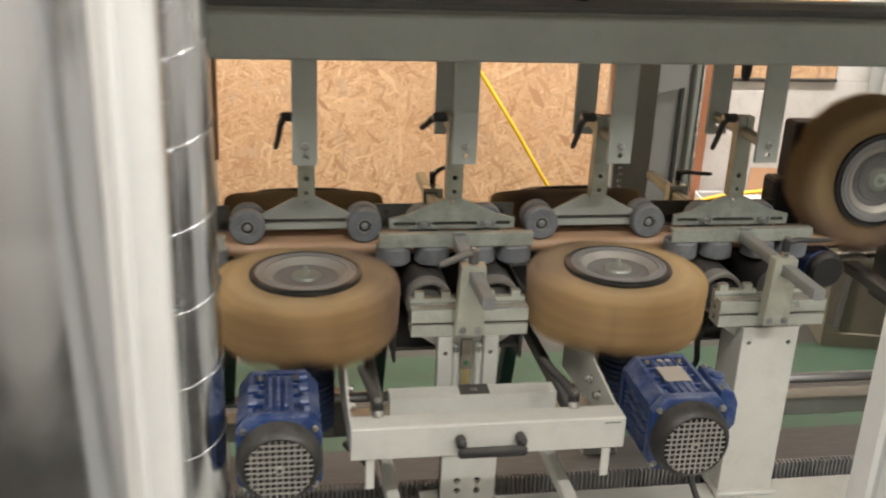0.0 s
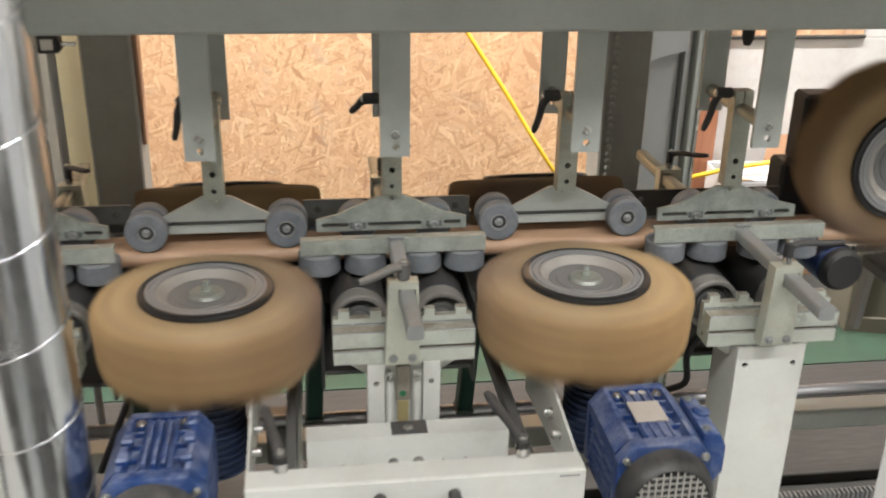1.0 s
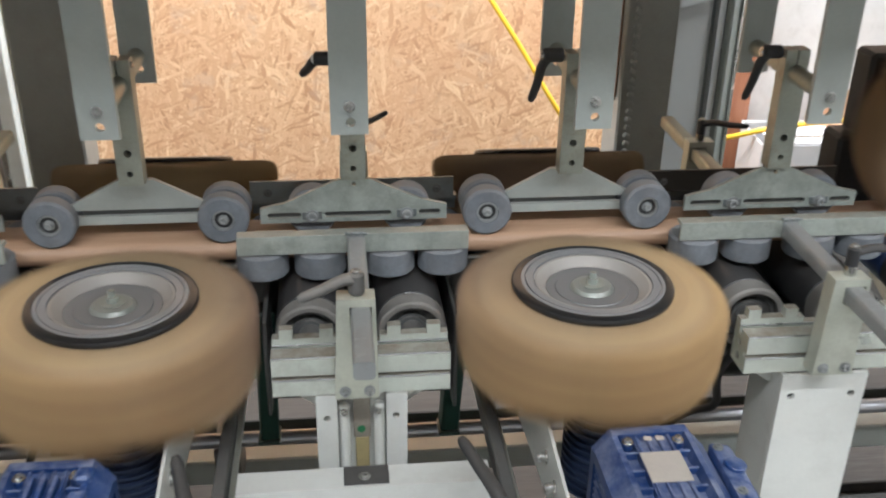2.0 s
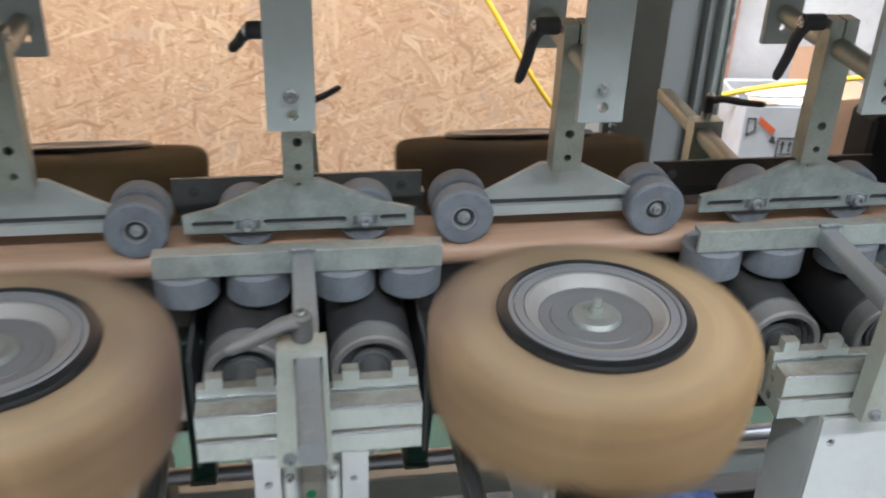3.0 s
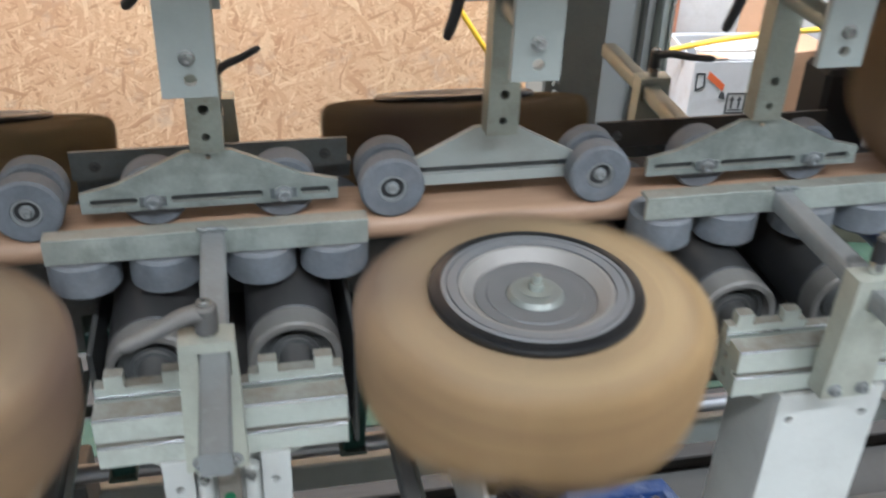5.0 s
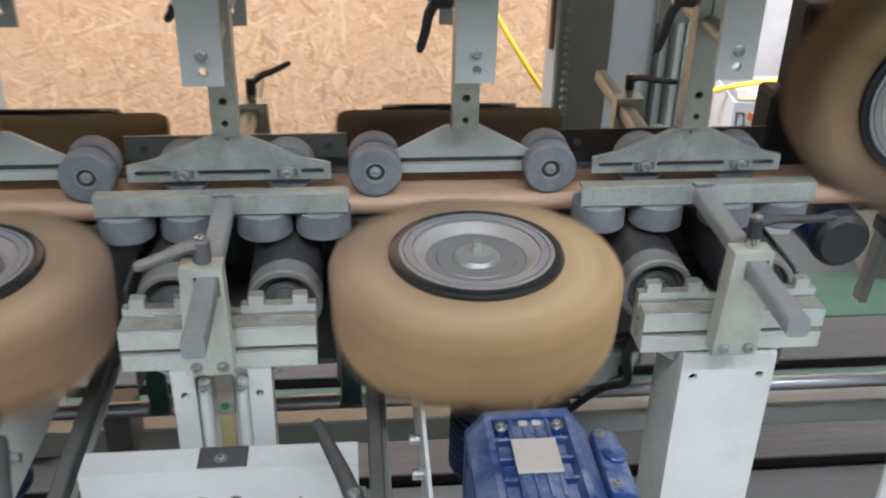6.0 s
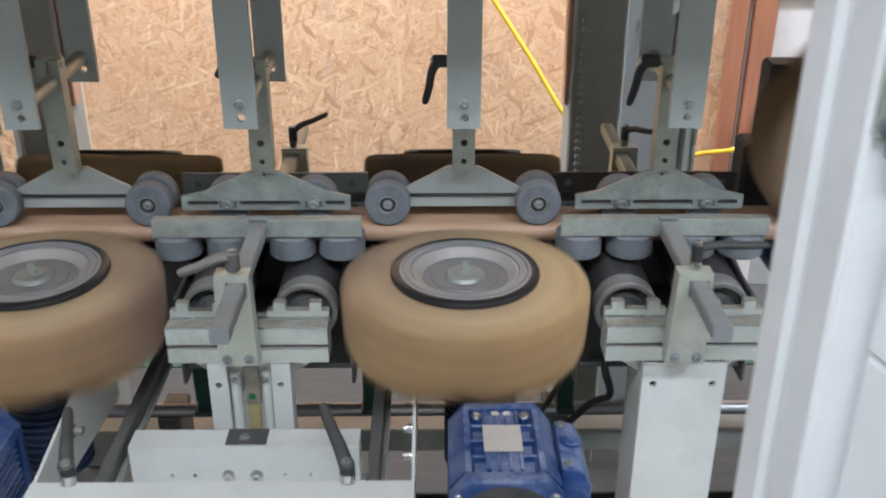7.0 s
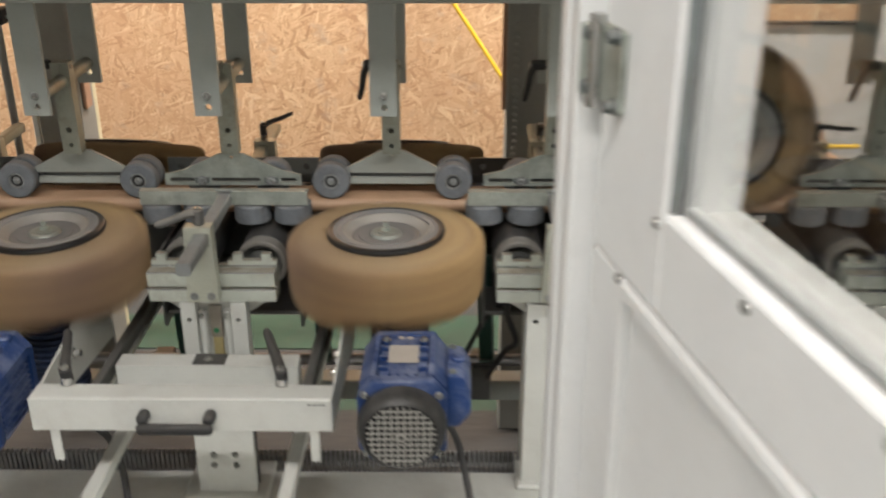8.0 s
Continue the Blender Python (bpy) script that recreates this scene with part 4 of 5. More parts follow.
        half = math.sqrt(0.0515 ** 2 - c * c)
        bx(grid, c - 0.0012, -0.0005, -half, c + 0.0012, 0.001, half, 0)
        bx(grid, -half, 0.0012, c - 0.0012, half, 0.0026, c + 0.0012, 0)
    cy(grid, (0, -0.0008, 0), (0, 0.0011, 0), 0.008, 16)
    tagged(part("fan_grid", grid, GRID, mo, "pale square fan grid"), kind="stuff")
    part("fan_hub", cy(B(), (0, -0.0022, 0), (0, -0.0009, 0), 0.0032, 14, 0), BLACK, mo)
    for u, v in ((-0.0545, 0.050), (0.0545, 0.050), (-0.0545, -0.050), (0.0545, -0.050)):
        part("shield_bolt", hex_bolt(B(), (u, 0.034, v), 0.0042, 0.005), STEEL, mo)
    if box:
        tb = B()
        pr(tb, [(0.0575, -0.030), (0.084, -0.030), (0.102, -0.006), (0.102, 0.036), (0.091, 0.058), (0.0655, 0.062), (0.0655, 0.036), (0.0575, 0.036)], [], 0.098, front(0.070))
        bmesh.ops.bevel(tb, geom=[e for e in tb.edges if e.is_manifold and e.calc_face_angle(0) > 0.3], offset=0.005, segments=2, affect="EDGES", profile=0.5)
        tb = part("terminal_box", tb, BLUE, mo, "dusty blue terminal box")
        part("box_cap", cy(B(), (0.082, 0.125, 0.057), (0.0825, 0.125, 0.0640), 0.0125, 24), BLUE, tb)
        for v in (0.082, 0.157):
            part("box_screw", hex_bolt(B(), (0.074, v, 0.0608), 0.0042, 0.003, (0, 0, 1)), DULL, tb)
    part("coupling", cy(B(), (0, 0.192, 0), (0, 0.23, 0), 0.042, 28), BLUE_DARK, mo)
    y = 0.305
    part("spindle_drive", la(B(), [(0, -0.10), (0.046, -0.10)] + [p for i in range(13) for p in ((0.045, -0.098 + i * 0.0118), (0.050, -0.097 + i * 0.0118), (0.050, -0.0935 + i * 0.0118), (0.045, -0.0925 + i * 0.0118))] + [(0.046, 0.056), (0.034, 0.060), (0, 0.060)], 40, Matrix.Translation((sx, y, 0))), BLUE_DARK, mo, "dark blue ring-finned drive housing")
    part("output_shaft", cy(B(), (sx, y, 0.0602), (sx, y, 0.078), 0.016, 20), STEEL, mo)
    part("drive_bracket", bx(B(), sx - 0.02, y + 0.044, 0.032, sx + 0.02, 0.442, 0.05, 0.002), DARK, mo)
    return mo


MOTORS = "motors under the brush wheels"
gear_motor(pose(0.657, 1.300, 0.746), MOTORS, -0.017)
gear_motor(pose(-0.010, 1.296, 0.746), MOTORS, 0.05, False)


# ---- machine frame ----
def machine_frame():
    f = thing("machine_frame", pose(0, 0, 0), "grey-green painted steel machine frame with two cross beams", "machine frame")
    part("front_beam", bx(B(), -1.6, 1.635, 1.305, 2.6, 1.688, 1.381, 0.004), PAINT, f)
    part("rear_beam", bx(B(), -1.6, 1.931, 1.305, 2.6, 1.985, 1.381, 0.004), PAINT, f)
    for x0, x1 in ((-0.262, -0.158), (0.855, 0.958)):
        col = B()
        bx(col, x0, 2.38, 0.0, x1, 2.48, 2.1, 0.004)
        part("column", col, COLUMN, f, "olive-grey painted column")
    part("base_plate", bx(B(), -1.6, 1.0, BASE - 0.02, 2.6, 1.612, BASE, 0.003), PALE, f)
    part("base_girder", bx(B(), -1.6, 1.05, 0.0, 2.6, 1.25, BASE - 0.021, 0.004), PALE, f)
    part("rear_girder", bx(B(), -1.6, 1.94, 0.40, 2.6, 1.99, 0.448, 0.003), PAINT, f)
    part("rear_foot", bx(B(), -1.6, 2.0, 0.0, 2.6, 2.04, 0.12, 0.003), DARK, f)
    part("beam_cap", bx(B(), -1.6, 1.69, 1.383, 2.6, 1.80, 1.395, 0.002), DARK, f, "dark cable duct on the beam")
    for u in (-0.35, -0.18, 0.11, 0.2, 0.45, 0.55, 0.78, 1.02, 1.12):
        part("plug_hole", cy(B(), (u, 1.47 + 0.05 * math.sin(9 * u), BASE - 0.001), (u, 1.47 + 0.05 * math.sin(9 * u), BASE + 0.0006), 0.006, 14, 0), DARK, f)
    return f


machine_frame()


def drive_rack():
    bm = B()
    bx(bm, -1.4, 1.632, BASE - 0.05, 2.4, 1.652, BASE - 0.018, 0.001)
    for i in range(420):
        x = -1.39 + i * 0.009
        bx(bm, x, 1.634, BASE - 0.018, x + 0.0045, 1.650, BASE + 0.02, 0)
    return tagged(part("drive_rack", bm, HUB), "dusty grey toothed rack along the machine base", "rack", kind="stuff")


drive_rack()


def guide_shaft():
    s = thing("guide_shaft", pose(0, 0, 0), "bright chromed guide shaft along the machine", "shaft")
    part("shaft", cy(B(), (-1.6, 1.88, 0.537), (2.6, 1.88, 0.537), 0.012, 24), GROUND, s)
    for x in (-0.6, 0.12, 0.79, 1.75):
        part("shaft_block", bx(B(), x - 0.02, 1.865, 0.448, x + 0.02, 1.945, 0.53, 0.003), DARK, s)
    return s


guide_shaft()


def stay(x, y0, z0, x1, y1, z1, mat, label):
    s = thing("stay", pose(0, 0, 0), label, "strut", "struts below the rolls")
    bm = B()
    m, h = axis((x, y0, z0), (x1, y1, z1))
    bx(bm, -0.014, -0.014, 0, 0.014, 0.014, h, 0.002, m)
    part("strut", bm, mat, s)
    bm = bx(B(), -0.017, -0.022, -0.006, 0.017, 0.022, 0.0, 0.002, Matrix.Translation((x1, y1, z1)))
    part("strut_foot", bm, mat, s)
    return s


DARK_GREEN = surface("dark_green_enamel", (0.018, 0.06, 0.045), 0.45, 0.0, 0.2, 0.3)
stay(0.79, 1.80, 0.82, 0.80, 1.86, 0.56, DARK_GREEN, "dark green painted steel strut")
stay(0.475, 1.80, 0.82, 0.47, 1.86, 0.56, DARK_GREEN, "dark green painted steel strut")
stay(0.20, 1.80, 0.82, 0.19, 1.86, 0.56, DARK_GREEN, "dark green painted steel strut")
stay(-0.10, 1.80, 0.82, -0.12, 1.86, 0.56, DARK_GREEN, "dark green painted steel strut")


def rear_brace():
    b = thing("rear_brace", pose(0, 0, 0), "light grey steel brace behind the roll bed", "strut", "struts below the rolls")
    m, h = axis((1.334, 2.02, 0.60), (1.356, 2.02, 0.885))
    part("strut", bx(B(), -0.013, -0.008, 0, 0.013, 0.008, h, 0.002, m), GREY, b)
    part("strut_head", bx(B(), 1.33, 2.001, 0.885, 1.385, 2.045, 0.90, 0.002), GREY, b)
    return b


rear_brace()


def tie_bar(y, z, x0, x1, r, mat, label):
    return tagged(part("tie_bar", cy(B(), (x0, y, z), (x1, y, z), r, 14), mat), label, "bar", "tie bars")


tie_bar(1.98, 0.80, -1.2, 2.0, 0.008, STEEL, "thin steel tie bar behind the rolls")


def under_frame():
    s = thing("roll_bed", pose(0, 0, 0), "dark steel bed carrying the rolls", "machine bed")
    part("bed_beam", bx(B(), -1.5, 1.955, 0.83, 2.2, 1.995, 0.885, 0.003), DARK, s)
    # dark sheet, added to hide the lit floor and keep the gap shaded
    part("rear_skirt", bx(B(), -1.5, 1.996, 0.64, 1.06, 2.0, 0.884, 0.001), DARK, s)
    for x in (0.33 - PITCH, 0.33, 0.33 + PITCH, 0.33 + 2 * PITCH):
        part("roll_box_floor", bx(B(), x - 0.118, 1.70, 0.735, x + 0.124, 1.954, 0.743, 0.002), DARK, s)
        part("roll_box_back", bx(B(), x - 0.118, 1.946, 0.744, x + 0.124, 1.954, 0.895, 0.002), DARK, s)
        for u in (-0.124, 0.1245):
            part("roll_box_side", bx(B(), x + u, 1.69, 0.715, x + u + 0.0055, 1.954, 0.86, 0.002), DARK, s)
    for x in (-0.53, 0.05, 0.62, 1.30):
        part("bed_cross", bx(B(), x - 0.02, 1.74, 0.775, x + 0.02, 1.954, 0.80, 0.003), DARK, s)
    return s


under_frame()


def rear_box():
    # shallow black hood plate standing behind the upright wheel
    b = thing("rear_hood", pose(0, 0, 0), "black hood plate behind the upright brush wheel", "motor")
    bm = B()
    bx(bm, 1.095, 1.93, 1.0, 1.36, 1.985, 1.13, 0.006)
    part("housing", bm, BLACK, b)
    part("flange", cy(B(), (1.213, 1.86, 1.048), (1.213, 1.93, 1.048), 0.045, 28), DARK, b)
    lower = B()
    bx(lower, 1.075, 1.94, 0.8855, 1.15, 2.0, 0.999, 0.006)
    part("gear_head", lower, BLACK, b)
    return b


rear_box()


def blue_drive():
    d = thing("drum_motor", pose(1.14, 1.80, 0.845), "dusty dark blue drive motor under the guide rail", "motor", MOTORS)
    back = Matrix.Rotation(radians(-90), 4, "X")
    part("body", la(B(), [(0, 0), (0.036, 0), (0.04, 0.006), (0.04, 0.14), (0.036, 0.145), (0, 0.145)], 36, back), BLUE, d)
    part("fan_cover", la(B(), [(0, -0.02), (0.032, -0.02), (0.039, -0.012), (0.041, -0.001), (0.0, -0.001)], 36, back), COVER, d)
    part("mount", bx(B(), -0.02, 0.10, -0.02, 0.02, 0.154, 0.03, 0.003), DARK, d)


blue_drive()


def power_cable(points, r, mat, label):
    return tagged(part("cable", pipe(B(), smooth_path(points, 8), r, 10), mat, None, "", 60), label, "cable", "cables")


power_cable([(0.838, 1.66, 0.82), (0.83, 1.70, 0.74), (0.85, 1.74, 0.66), (0.83, 1.80, 0.60), (0.79, 1.9, 0.46)], 0.006, BLACK, "black cable hanging beside the column")
power_cable([(0.852, 1.66, 0.80), (0.80, 1.74, 0.72), (0.76, 1.78, 0.62), (0.70, 1.8, 0.47)], 0.005, BLACK, "black cable hanging beside the column")
power_cable([(0.71, 1.45, 0.69), (0.74, 1.50, 0.60), (0.76, 1.46, 0.52), (0.78, 1.36, 0.461), (0.83, 1.25, 0.461)], 0.006, BLACK, "black motor cable lying on the base plate")
power_cable([(0.10, 1.45, 0.69), (0.15, 1.50, 0.60), (0.18, 1.46, 0.50), (0.20, 1.34, 0.461), (0.21, 1.2, 0.461)], 0.006, BLACK, "black motor cable lying on the base plate")
power_cable([(-0.11, 1.72, 0.86), (-0.08, 1.76, 0.76), (-0.12, 1.8, 0.66), (-0.2, 1.85, 0.47)], 0.006, BLACK, "black cable hanging beside the column")
power_cable([(0.30, 1.76, 1.399), (0.36, 1.73, 1.420), (0.42, 1.70, 1.43), (0.48, 1.73, 1.415), (0.55, 1.76, 1.399)], 0.006, BLACK, "black cable looped over the beam")


def energy_chain():
    """A strip of small links up the far column."""
    c = thing("cable_chain", pose(0, 0, 0), "dark zigzag cable chain on the column", "cable chain")
    for i in range(84):
        z = 0.35 + i * 0.0165
        link_bm = bx(B(), 0.867, 2.369, z, 0.879, 2.379, z + 0.010, 0.002, Matrix.Translation((0.873, 2.37, z)) @ Matrix.Rotation(radians(24), 4, "Y") @ Matrix.Translation((-0.873, -2.37, -z)))
        part("chain_link", link_bm, COLUMN, c)
    return c


energy_chain()


# ---- what stands by the far wall ----
def grey_cabinet():
    """A light grey switch cabinet standing askew beside the far column. Its front goes along x."""
    c = thing("grey_cabinet", pose(0.985, 2.50, 0.0, 0, 0, 38), "light grey steel switch cabinet beside the column", "cabinet")
    part("body", bx(B(), 0.0, 0.012, 0.0, 0.262, 0.12, 1.9, 0.003), GREY, c)
    part("door_leaf", pr(B(), rect(0.0, 0.1, 0.205, 1.88), [rect(0.022, 0.60, 0.178, 1.066)], 0.010, front(0.0)), GREY, c)
    part("recess_edge", bx(B(), 0.170, 0.0102, 0.60, 0.178, 0.0118, 1.066, 0), DULL, c, "dark edge of the recessed door panel")
    part("door_seal", bx(B(), 0.2055, 0.002, 0.1, 0.212, 0.011, 1.36, 0.001), DARK, c, "dark door seal")
    part("corner_post", bx(B(), 0.2125, -0.012, 0.0, 0.262, 0.0115, 1.9, 0.004), PAINT, c, "grey-green corner post")
    part("edge_profile", bx(B(), 0.244, -0.0165, 0.0, 0.256, -0.0125, 1.9, 0.002), STEEL, c, "bright edge profile")
    m, h = axis((0.04, -0.012, 0.52), (0.20, -0.012, 0.68))
    part("brace", bx(B(), -0.012, -0.006, 0, 0.012, 0.006, h, 0.002, m), GREY, c)
    return c


grey_cabinet()


def timber(x0, x1, y, lean, label):
    t = part("timber", bx(B(), x0, y, 0.0, x1, y + 0.03, 2.1, 0.003), REDWOOD)
    t.rotation_euler = (radians(lean), 0, 0)
    return tagged(t, label, "timber", "timbers by the wall")


timber(1.565, 1.622, 3.70, 0, "upright reddish timber leaning by the white wall")
timber(1.642, 1.718, 3.705, 0, "upright reddish timber leaning by the white wall")


def carton():
    c = thing("carton", pose(1.625, 3.36, 0.0, 0, 0, -5), "torn white cardboard carton with shipping marks", "carton")
    w, d, h = 0.25, 0.22, 0.445
    for name, b in (("side_panel", (0, 0, 0, w, 0.006, h)), ("side_panel", (0, 0.006, 0, 0.006, d, h)), ("side_panel", (w - 0.006, 0.006, 0, w, d, h)), ("side_panel", (0, d, 0, w, d + 0.006, h)), ("bottom_panel", (0.006, 0.006, 0, w - 0.006, d, 0.006))):
        part(name, bx(B(), *b, 0.001), CARTON, c)
    part("flap", pr(B(), [(0.012, 0), (w, 0), (w, 0.15), (0.15, 0.165), (0.09, 0.13), (0.035, 0.14)], [], 0.004, Matrix.Translation((0, 0.002, h + 0.002)) @ Matrix.Rotation(radians(1.5), 4, "X")), CARTON, c, "torn white lid flap")
    part("flap", pr(B(), [(0, 0), (w, 0), (w - 0.03, 0.10), (0.07, 0.12)], [], 0.004, Matrix.Translation((0, d + 0.003, h + 0.002)) @ Matrix.Rotation(radians(-25), 4, "X")), CARTON, c, "torn white lid flap")
    part("tape", pr(B(), [(0.012, 0.0), (0.10, 0.0), (0.06, 0.035), (0.02, 0.05)], [], 0.001, Matrix.Translation((0, 0.0, h + 0.008)) @ Matrix.Rotation(radians(1.5), 4, "X")), BROWN_CARD, c, "bare brown torn edge")
    mark = B()
    pr(mark, rect(0.112, 0.285, 0.170, 0.350), [rect(0.117, 0.290, 0.165, 0.345)], 0.001, front(-0.0015))
    for u in (0.130, 0.152):
        pr(mark, [(u - 0.003, 0.302), (u + 0.003, 0.302), (u + 0.003, 0.326), (u + 0.008, 0.326), (u, 0.340), (u - 0.008, 0.326), (u - 0.003, 0.326)], [], 0.001, front(-0.0015))
    pr(mark, rect(0.121, 0.295, 0.161, 0.299), [], 0.001, front(-0.0015))
    part("arrow_mark", mark, INK, c, "printed upright arrows")
    part("arrow_mark", pr(B(), [(0.086, 0.335), (0.108, 0.329), (0.100, 0.353), (0.092, 0.355)], [], 0.001, front(-0.0015)), INK, c)
    part("sticker", pr(B(), [(0.044, 0.396), (0.094, 0.356), (0.099, 0.376), (0.048, 0.417)], [], 0.001, front(-0.0017)), ORANGE, c, "orange sticker")
    part("print_bar", pr(B(), [(0.012, 0.355), (0.040, 0.370), (0.036, 0.412), (0.010, 0.412)], [[(0.016, 0.362), (0.035, 0.372), (0.032, 0.407), (0.014, 0.407)]], 0.001, front(-0.0015)), INK, c)
    return c


def olive_crate():
    """A low box with a framed front standing on the floor behind the machine."""
    c = thing("floor_crate", pose(1.98, 3.06, 0.0, 0, 0, -14), "olive-grey box with a framed front on the floor", "crate")
    part("body", bx(B(), 0.0, 0.012, 0.0, 0.42, 0.26, 0.40, 0.004), CRATE, c)
    for b in ((0.0, 0.0, 0.0, 0.42, 0.0115, 0.06), (0.0, 0.0, 0.34, 0.42, 0.0115, 0.40), (0.0, 0.0, 0.0605, 0.06, 0.0115, 0.3395), (0.36, 0.0, 0.0605, 0.42, 0.0115, 0.3395)):
        part("frame_board", bx(B(), *b, 0.002), DARK if b[0] > 0.3 else CRATE, c)
    return c


def brown_carton():
    c = thing("brown_carton", pose(1.93, 3.50, 0.0, 0, 0, 8), "plain brown cardboard carton by the wall", "carton")
    part("body", bx(B(), 0, 0, 0, 0.24, 0.18, 0.40, 0.003), BROWN_CARD, c)
    part("flap", pr(B(), [(0, 0), (0.24, 0), (0.22, 0.10), (0.03, 0.11)], [], 0.004, Matrix.Translation((0, 0.176, 0.402)) @ Matrix.Rotation(radians(75), 4, "X")), BROWN_CARD, c)
    return c


olive_crate()
brown_carton()
carton()
hose = [(0.50, 3.70, 1.28), (0.60, 3.70, 1.14), (0.745, 3.70, 0.92), (0.90, 3.68, 0.69), (1.02, 3.66, 0.50), (1.14, 3.68, 0.33), (1.25, 3.725, 0.22), (1.40, 3.735, 0.24), (1.50, 3.72, 0.32), (1.56, 3.50, 0.42), (1.66, 3.42, 0.475), (1.80, 3.40, 0.50), (1.95, 3.42, 0.50), (2.2, 3.55, 0.46)]
tagged(part("hose", pipe(B(), smooth_path(hose, 10), 0.0082, 12), YELLOW, None, "", 60), "yellow rubber hose hanging along the wall", "hose")


def cream_panel():
    p = thing("cream_panel", pose(0, 0, 0), "cream painted panel beside the column", "panel")
    part("sheet", bx(B(), -0.46, 3.0, 0.0, -0.355, 3.03, 2.2, 0.002), CREAM, p)
    part("edge_profile", bx(B(), -0.535, 2.96, 0.0, -0.462, 3.03, 2.2, 0.003), PALE, p, "pale grey edge profile")
    part("slot_rail", bx(B(), -0.515, 2.95, 0.3, -0.495, 2.959, 2.1, 0.001), STEEL, p)
    return p


cream_panel()


def wall_conduit():
    p = thing("wall_conduit", pose(2.43, 3.715, 0.0), "grey steel conduit standing along the white wall", "conduit")
    part("tube", cy(B(), (0, 0, 0), (0, 0, 3.39), 0.026, 24), GREY, p)
    for z in (0.5, 1.4, 2.4):
        part("clip", bx(B(), -0.034, -0.030, z - 0.012, 0.034, 0.036, z + 0.012, 0.003), DULL, p)
    return p


wall_conduit()
yb = thing("switch_box", pose(0, 0, 0), "yellow switch box hanging by the panel", "switch box")
part("case", bx(B(), -0.53, 2.48, 1.165, -0.452, 2.54, 1.225, 0.004), YELLOW_BOX, yb)
part("lid", bx(B(), -0.522, 2.472, 1.172, -0.46, 2.479, 1.218, 0.002), BLACK, yb, "black lid")
part("hanger_bar", bx(B(), -0.50, 2.50, 1.226, -0.48, 2.52, 2.2, 0.002), DARK, yb)


def floor_board(x0, x1, y0, y1, z, label):
    return tagged(part("floor_board", bx(B(), x0, y0, z, x1, y1, z + 0.03, 0.003), BOARD), label, "board", "boards on the floor")


floor_board(-1.8, 2.9, 2.63, 2.80, 0.0, "dusty brown board lying behind the machine")
floor_board(-1.8, 2.9, 2.27, 2.47, 0.0, "dusty brown board lying behind the machine")


def hanging_plug():
    p = thing("hanging_plug", pose(1.015, 2.035, 1.2), "black cable plug hanging behind the rear beam", "plug")
    part("body", la(B(), [(0, 0), (0.006, 0.0), (0.011, 0.012), (0.0125, 0.05), (0.006, 0.062), (0, 0.062)], 16), BLACK, p)
    part("lead", pipe(B(), smooth_path([(0, 0, 0.06), (0.004, -0.008, 0.09), (-0.004, -0.03, 0.13), (0, -0.051, 0.185)], 5), 0.004, 8), BLACK, p)


hanging_plug()


def limit_switch():
    s = thing("limit_switch", pose(-0.315, 2.37, 1.13), "small black limit switch on a grey rod", "switch")
    part("case", bx(B(), -0.022, -0.02, 0.0, 0.022, 0.02, 0.038, 0.004), BLACK, s)
    part("cover", bx(B(), -0.012, -0.024, 0.008, 0.012, -0.0205, 0.03, 0.002), PALE, s, "pale cover plate")
    part("rod", cy(B(), (0.0, 0.0, -1.13), (0.0, 0.0, -0.001), 0.009, 14), GREY, s, "grey steel rod")
    part("lever_arm", bx(B(), 0.0225, -0.004, 0.012, 0.052, 0.004, 0.02, 0.001), STEEL, s)


limit_switch()
BATTEN = wood("pale_red_batten", (0.42, 0.24, 0.15), (0.52, 0.31, 0.20), "z", 14)
for xb in (-0.1575, 0.845):
    tagged(part("batten", bx(B(), xb, 2.40, 0.92, xb + 0.0095, 2.44, 2.1, 0.002), BATTEN), "narrow reddish wooden batten along the steel column", "batten", "battens along the columns")


# ---- ducts and door in the aisle ----
def spiral_duct(name, x, y, r, z0, z1, pitch, label):
    d = thing(name, pose(x, y, 0), label, "duct", "spiral ducts")
    part("tube", la(B(), [(r - 0.001, z0), (r, z0), (r, z1), (r - 0.001, z1)], 72), GALV, d)
    n = int((z1 - z0) / pitch * 40)
    pts = [((r + 0.0006) * math.cos(2 * math.pi * i / 40 + 2.2), (r + 0.0006) * math.sin(2 * math.pi * i / 40 + 2.2), z0 + pitch * i / 40) for i in range(n)]
    part("spiral_seam", pipe(B(), pts, 0.0016, 6), GALV, d, "folded spiral seam", 60)
    return d


spiral_duct("spiral_duct", -0.146, 1.388, 0.0535, 0.455, 3.38, 0.122, "bright galvanised spiral duct standing before the machine")


def flared_duct():
    d = thing("flared_duct", pose(-0.238, 0.93, 0.0), "bright galvanised duct that flares towards the floor", "duct")
    part("tube", la(B(), [(0.124, 0.0), (0.1245, 0.001), (0.1245, 0.88), (0.1235, 0.91), (0.093, 1.28), (0.092, 1.30), (0.092, 3.38), (0.091, 3.38)], 96), GALV, d)
    part("joint_bead", la(B(), [(0.1246, 0.884), (0.1275, 0.889), (0.1275, 0.893), (0.1246, 0.8985)], 64), GALV, d)
    return d


flared_duct()


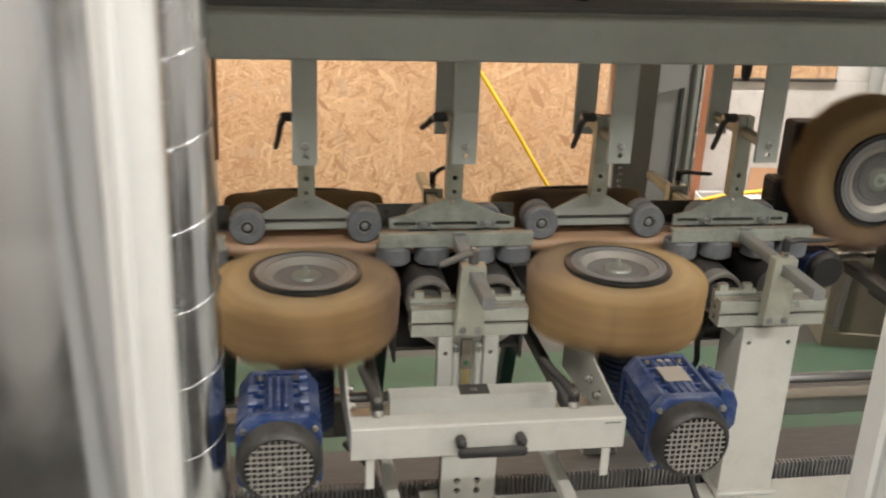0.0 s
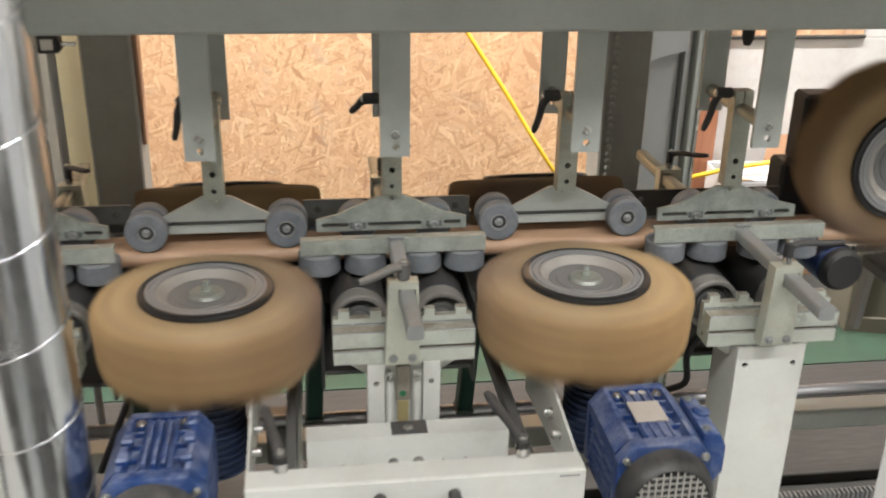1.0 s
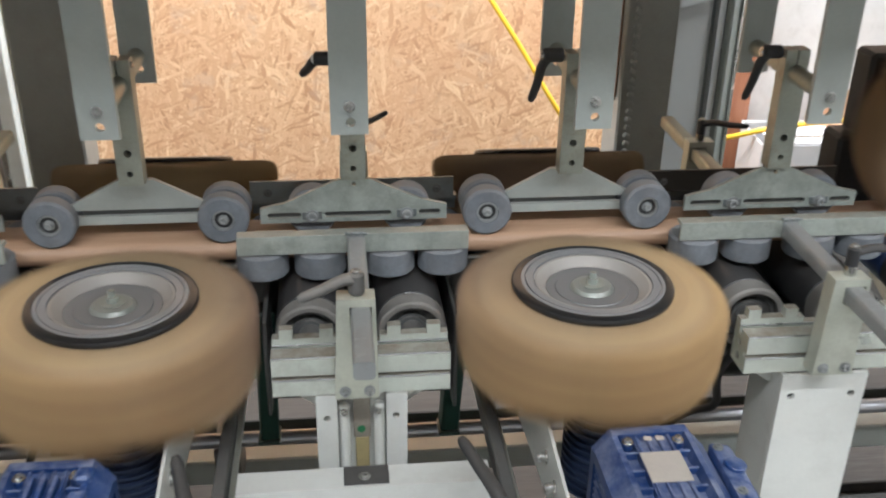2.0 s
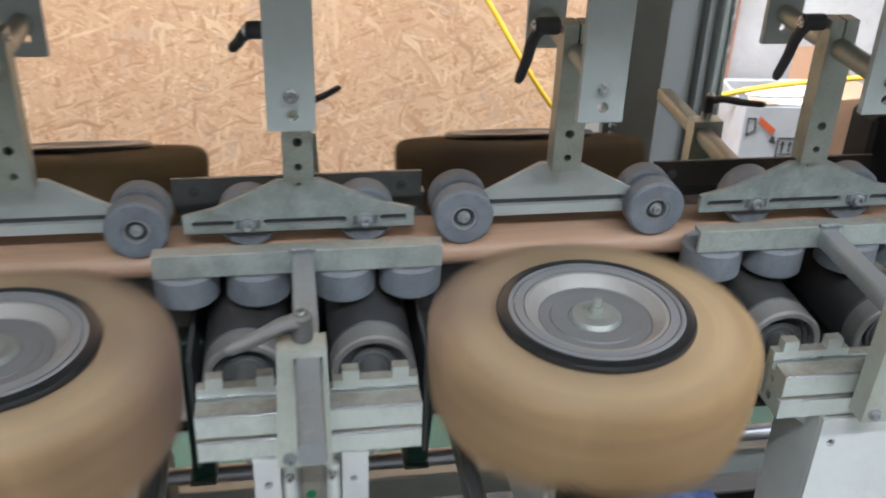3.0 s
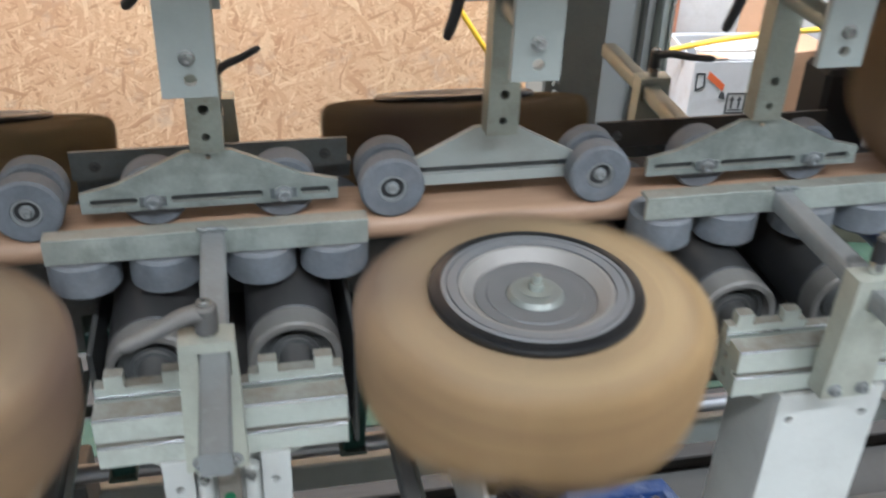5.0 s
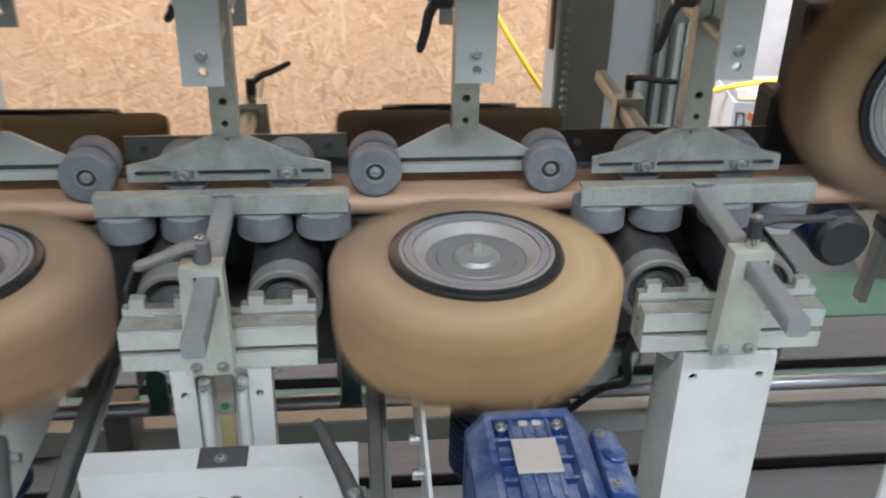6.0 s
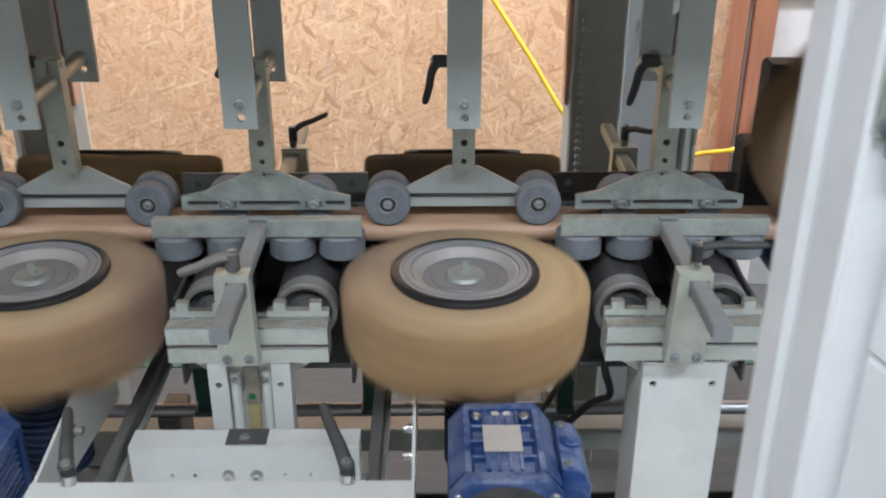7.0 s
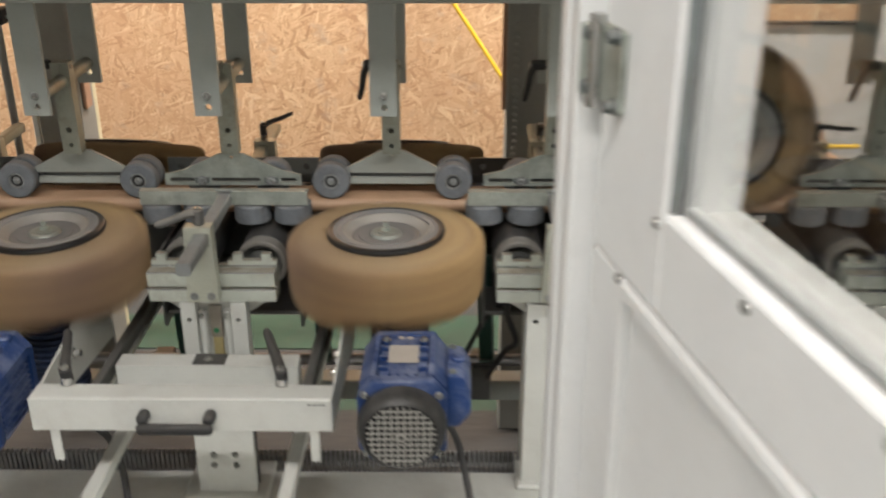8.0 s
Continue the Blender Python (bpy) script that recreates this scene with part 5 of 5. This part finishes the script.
def enclosure_post(x0, y0, x1, y1, label):
    p = thing("enclosure_post", pose(0, 0, 0), label, "post", "posts of the machine housing")
    bm = B()
    bx(bm, x0, y0, 0.0, x1, y1, 2.15, 0.006)
    part("post", bm, WHITE, p)
    part("edge_lip", bx(B(), x0 + 0.012, y0 - 0.008, 0.02, x0 + 0.022, y0 - 0.0005, 2.13, 0.002), WHITE, p)
    return p


enclosure_post(-0.142, 0.784, -0.095, 0.83, "white painted post of the machine housing")
DOOR_POST = enclosure_post(0.846, 1.115, 0.912, 1.17, "white painted door post with hinges")
part("door_jamb", bx(B(), 0.850, 1.052, 0.0, 0.896, 1.106, 2.15, 0.004), WHITE, DOOR_POST)


def housing_door():
    """A white door leaf, hinged on the post and standing open into the aisle."""
    a = math.degrees(math.atan2(-0.978, 0.208))
    d = thing("housing_door", pose(0.887, 0.985, 0.0, 0, 0, a), "white machine housing door with a clear pane, standing open", "door")
    L, T = 0.92, 0.075
    inv = pose(0.887, 0.985, 0.0, 0, 0, a).inverted()
    part("hinge_stile", bx(B(), -0.058, 0.0, 1.168, 0.107, T, 2.08, 0.004), WHITE, d)
    part("lower_stile", bx(B(), -0.058, 0.0, 0.12, 0.032, T, 1.1675, 0.004), WHITE, d)
    part("lock_stile", bx(B(), L - 0.09, 0.0, 0.12, L, T, 2.08, 0.004), WHITE, d)
    part("middle_rail", bx(B(), 0.1071, 0.0, 1.168, L - 0.0905, T, 1.2625, 0.004), WHITE, d)
    part("top_rail", bx(B(), 0.1075, 0.0, 1.98, L - 0.0905, T, 2.08, 0.004), WHITE, d)
    part("bottom_rail", bx(B(), 0.0325, 0.0, 0.12, L - 0.0905, T, 0.22, 0.004), WHITE, d)
    part("lower_panel", bx(B(), 0.0325, 0.010, 0.2205, L - 0.0905, 0.018, 1.1495, 0.001), WHITE, d)
    pane = part("pane", bx(B(), 0.108, 0.026, 1.263, L - 0.091, 0.030, 1.9795, 0), PANE, d, "scuffed clear plastic pane")
    pane.visible_shadow = False
    for b in ((0.1076, 0.016, 1.263, 0.116, 0.0255, 1.9795), (0.1165, 0.016, 1.263, L - 0.091, 0.0255, 1.272)):
        part("pane_bead", bx(B(), *b, 0.002), GREY, d, "grey pane bead")
    part("reveal_strip", bx(B(), 0.1071, 0.004, 1.2632, 0.1095, 0.0155, 1.9795, 0.001), DULL, d, "dark grey strip along the pane reveal")
    part("panel_bead", bx(B(), 0.0325, -0.006, 1.150, L - 0.091, 0.02, 1.1675, 0.003), WHITE, d)
    for u in (0.030, 0.192, 0.366, 0.54):
        part("screw", hex_bolt(B(), (u + 0.064, 0.0, 1.25), 0.004, 0.002), STEEL, d)
    part("screw", hex_bolt(B(), (0.02, 0.0, 1.162), 0.004, 0.002), STEEL, d)
    for z in (1.357, 0.55, 1.95):
        h = part("hinge", bx(B(), 0.852, 1.043, z - 0.035, 0.880, 1.0515, z + 0.035, 0.003, inv), ZINC, d, "zinc plated block hinge")
        part("hinge_wing", bx(B(), -0.046, -0.007, z - 0.038, 0.004, -0.0005, z + 0.038, 0.002), ZINC, h)
        part("hinge_pin", cy(B(), (-0.056, -0.009, z - 0.045), (-0.056, -0.009, z + 0.045), 0.008, 16), STEEL, h)
        for v in (-0.032, 0.032):
            part("hinge_screw", hex_bolt(B(), (-0.008, -0.007, z + v), 0.006, 0.009), DULL, h)
            screw = hex_bolt(B(), (0.861, 1.043, z + v * 0.8), 0.0055, 0.008, (0, -1, 0))
            bmesh.ops.transform(screw, matrix=inv, verts=screw.verts)
            part("hinge_screw", screw, DULL, h)
    return d


housing_door()


# ---- what moves ----
FEED = 0.10


def motions():
    walk(WOODEN_RAIL, [(t, pose(FEED * (t - 4.0), 0, 0)) for t in (0.0, 8.0)])
    for wheel, m, way in BRUSHES:
        # ten turns in a second
        walk(wheel, [(i / 60, m @ pose(0, 0, 0, 0, 0, way * 60.0 * i)) for i in range(481)])
    turn = math.degrees(FEED / R_ROLL)
    for roller in SPINNERS:
        x, y, z = roller.location
        walk(roller, [(t / 4, pose(x, y, z, 0, turn * t / 4, 0)) for t in range(33)])


motions()
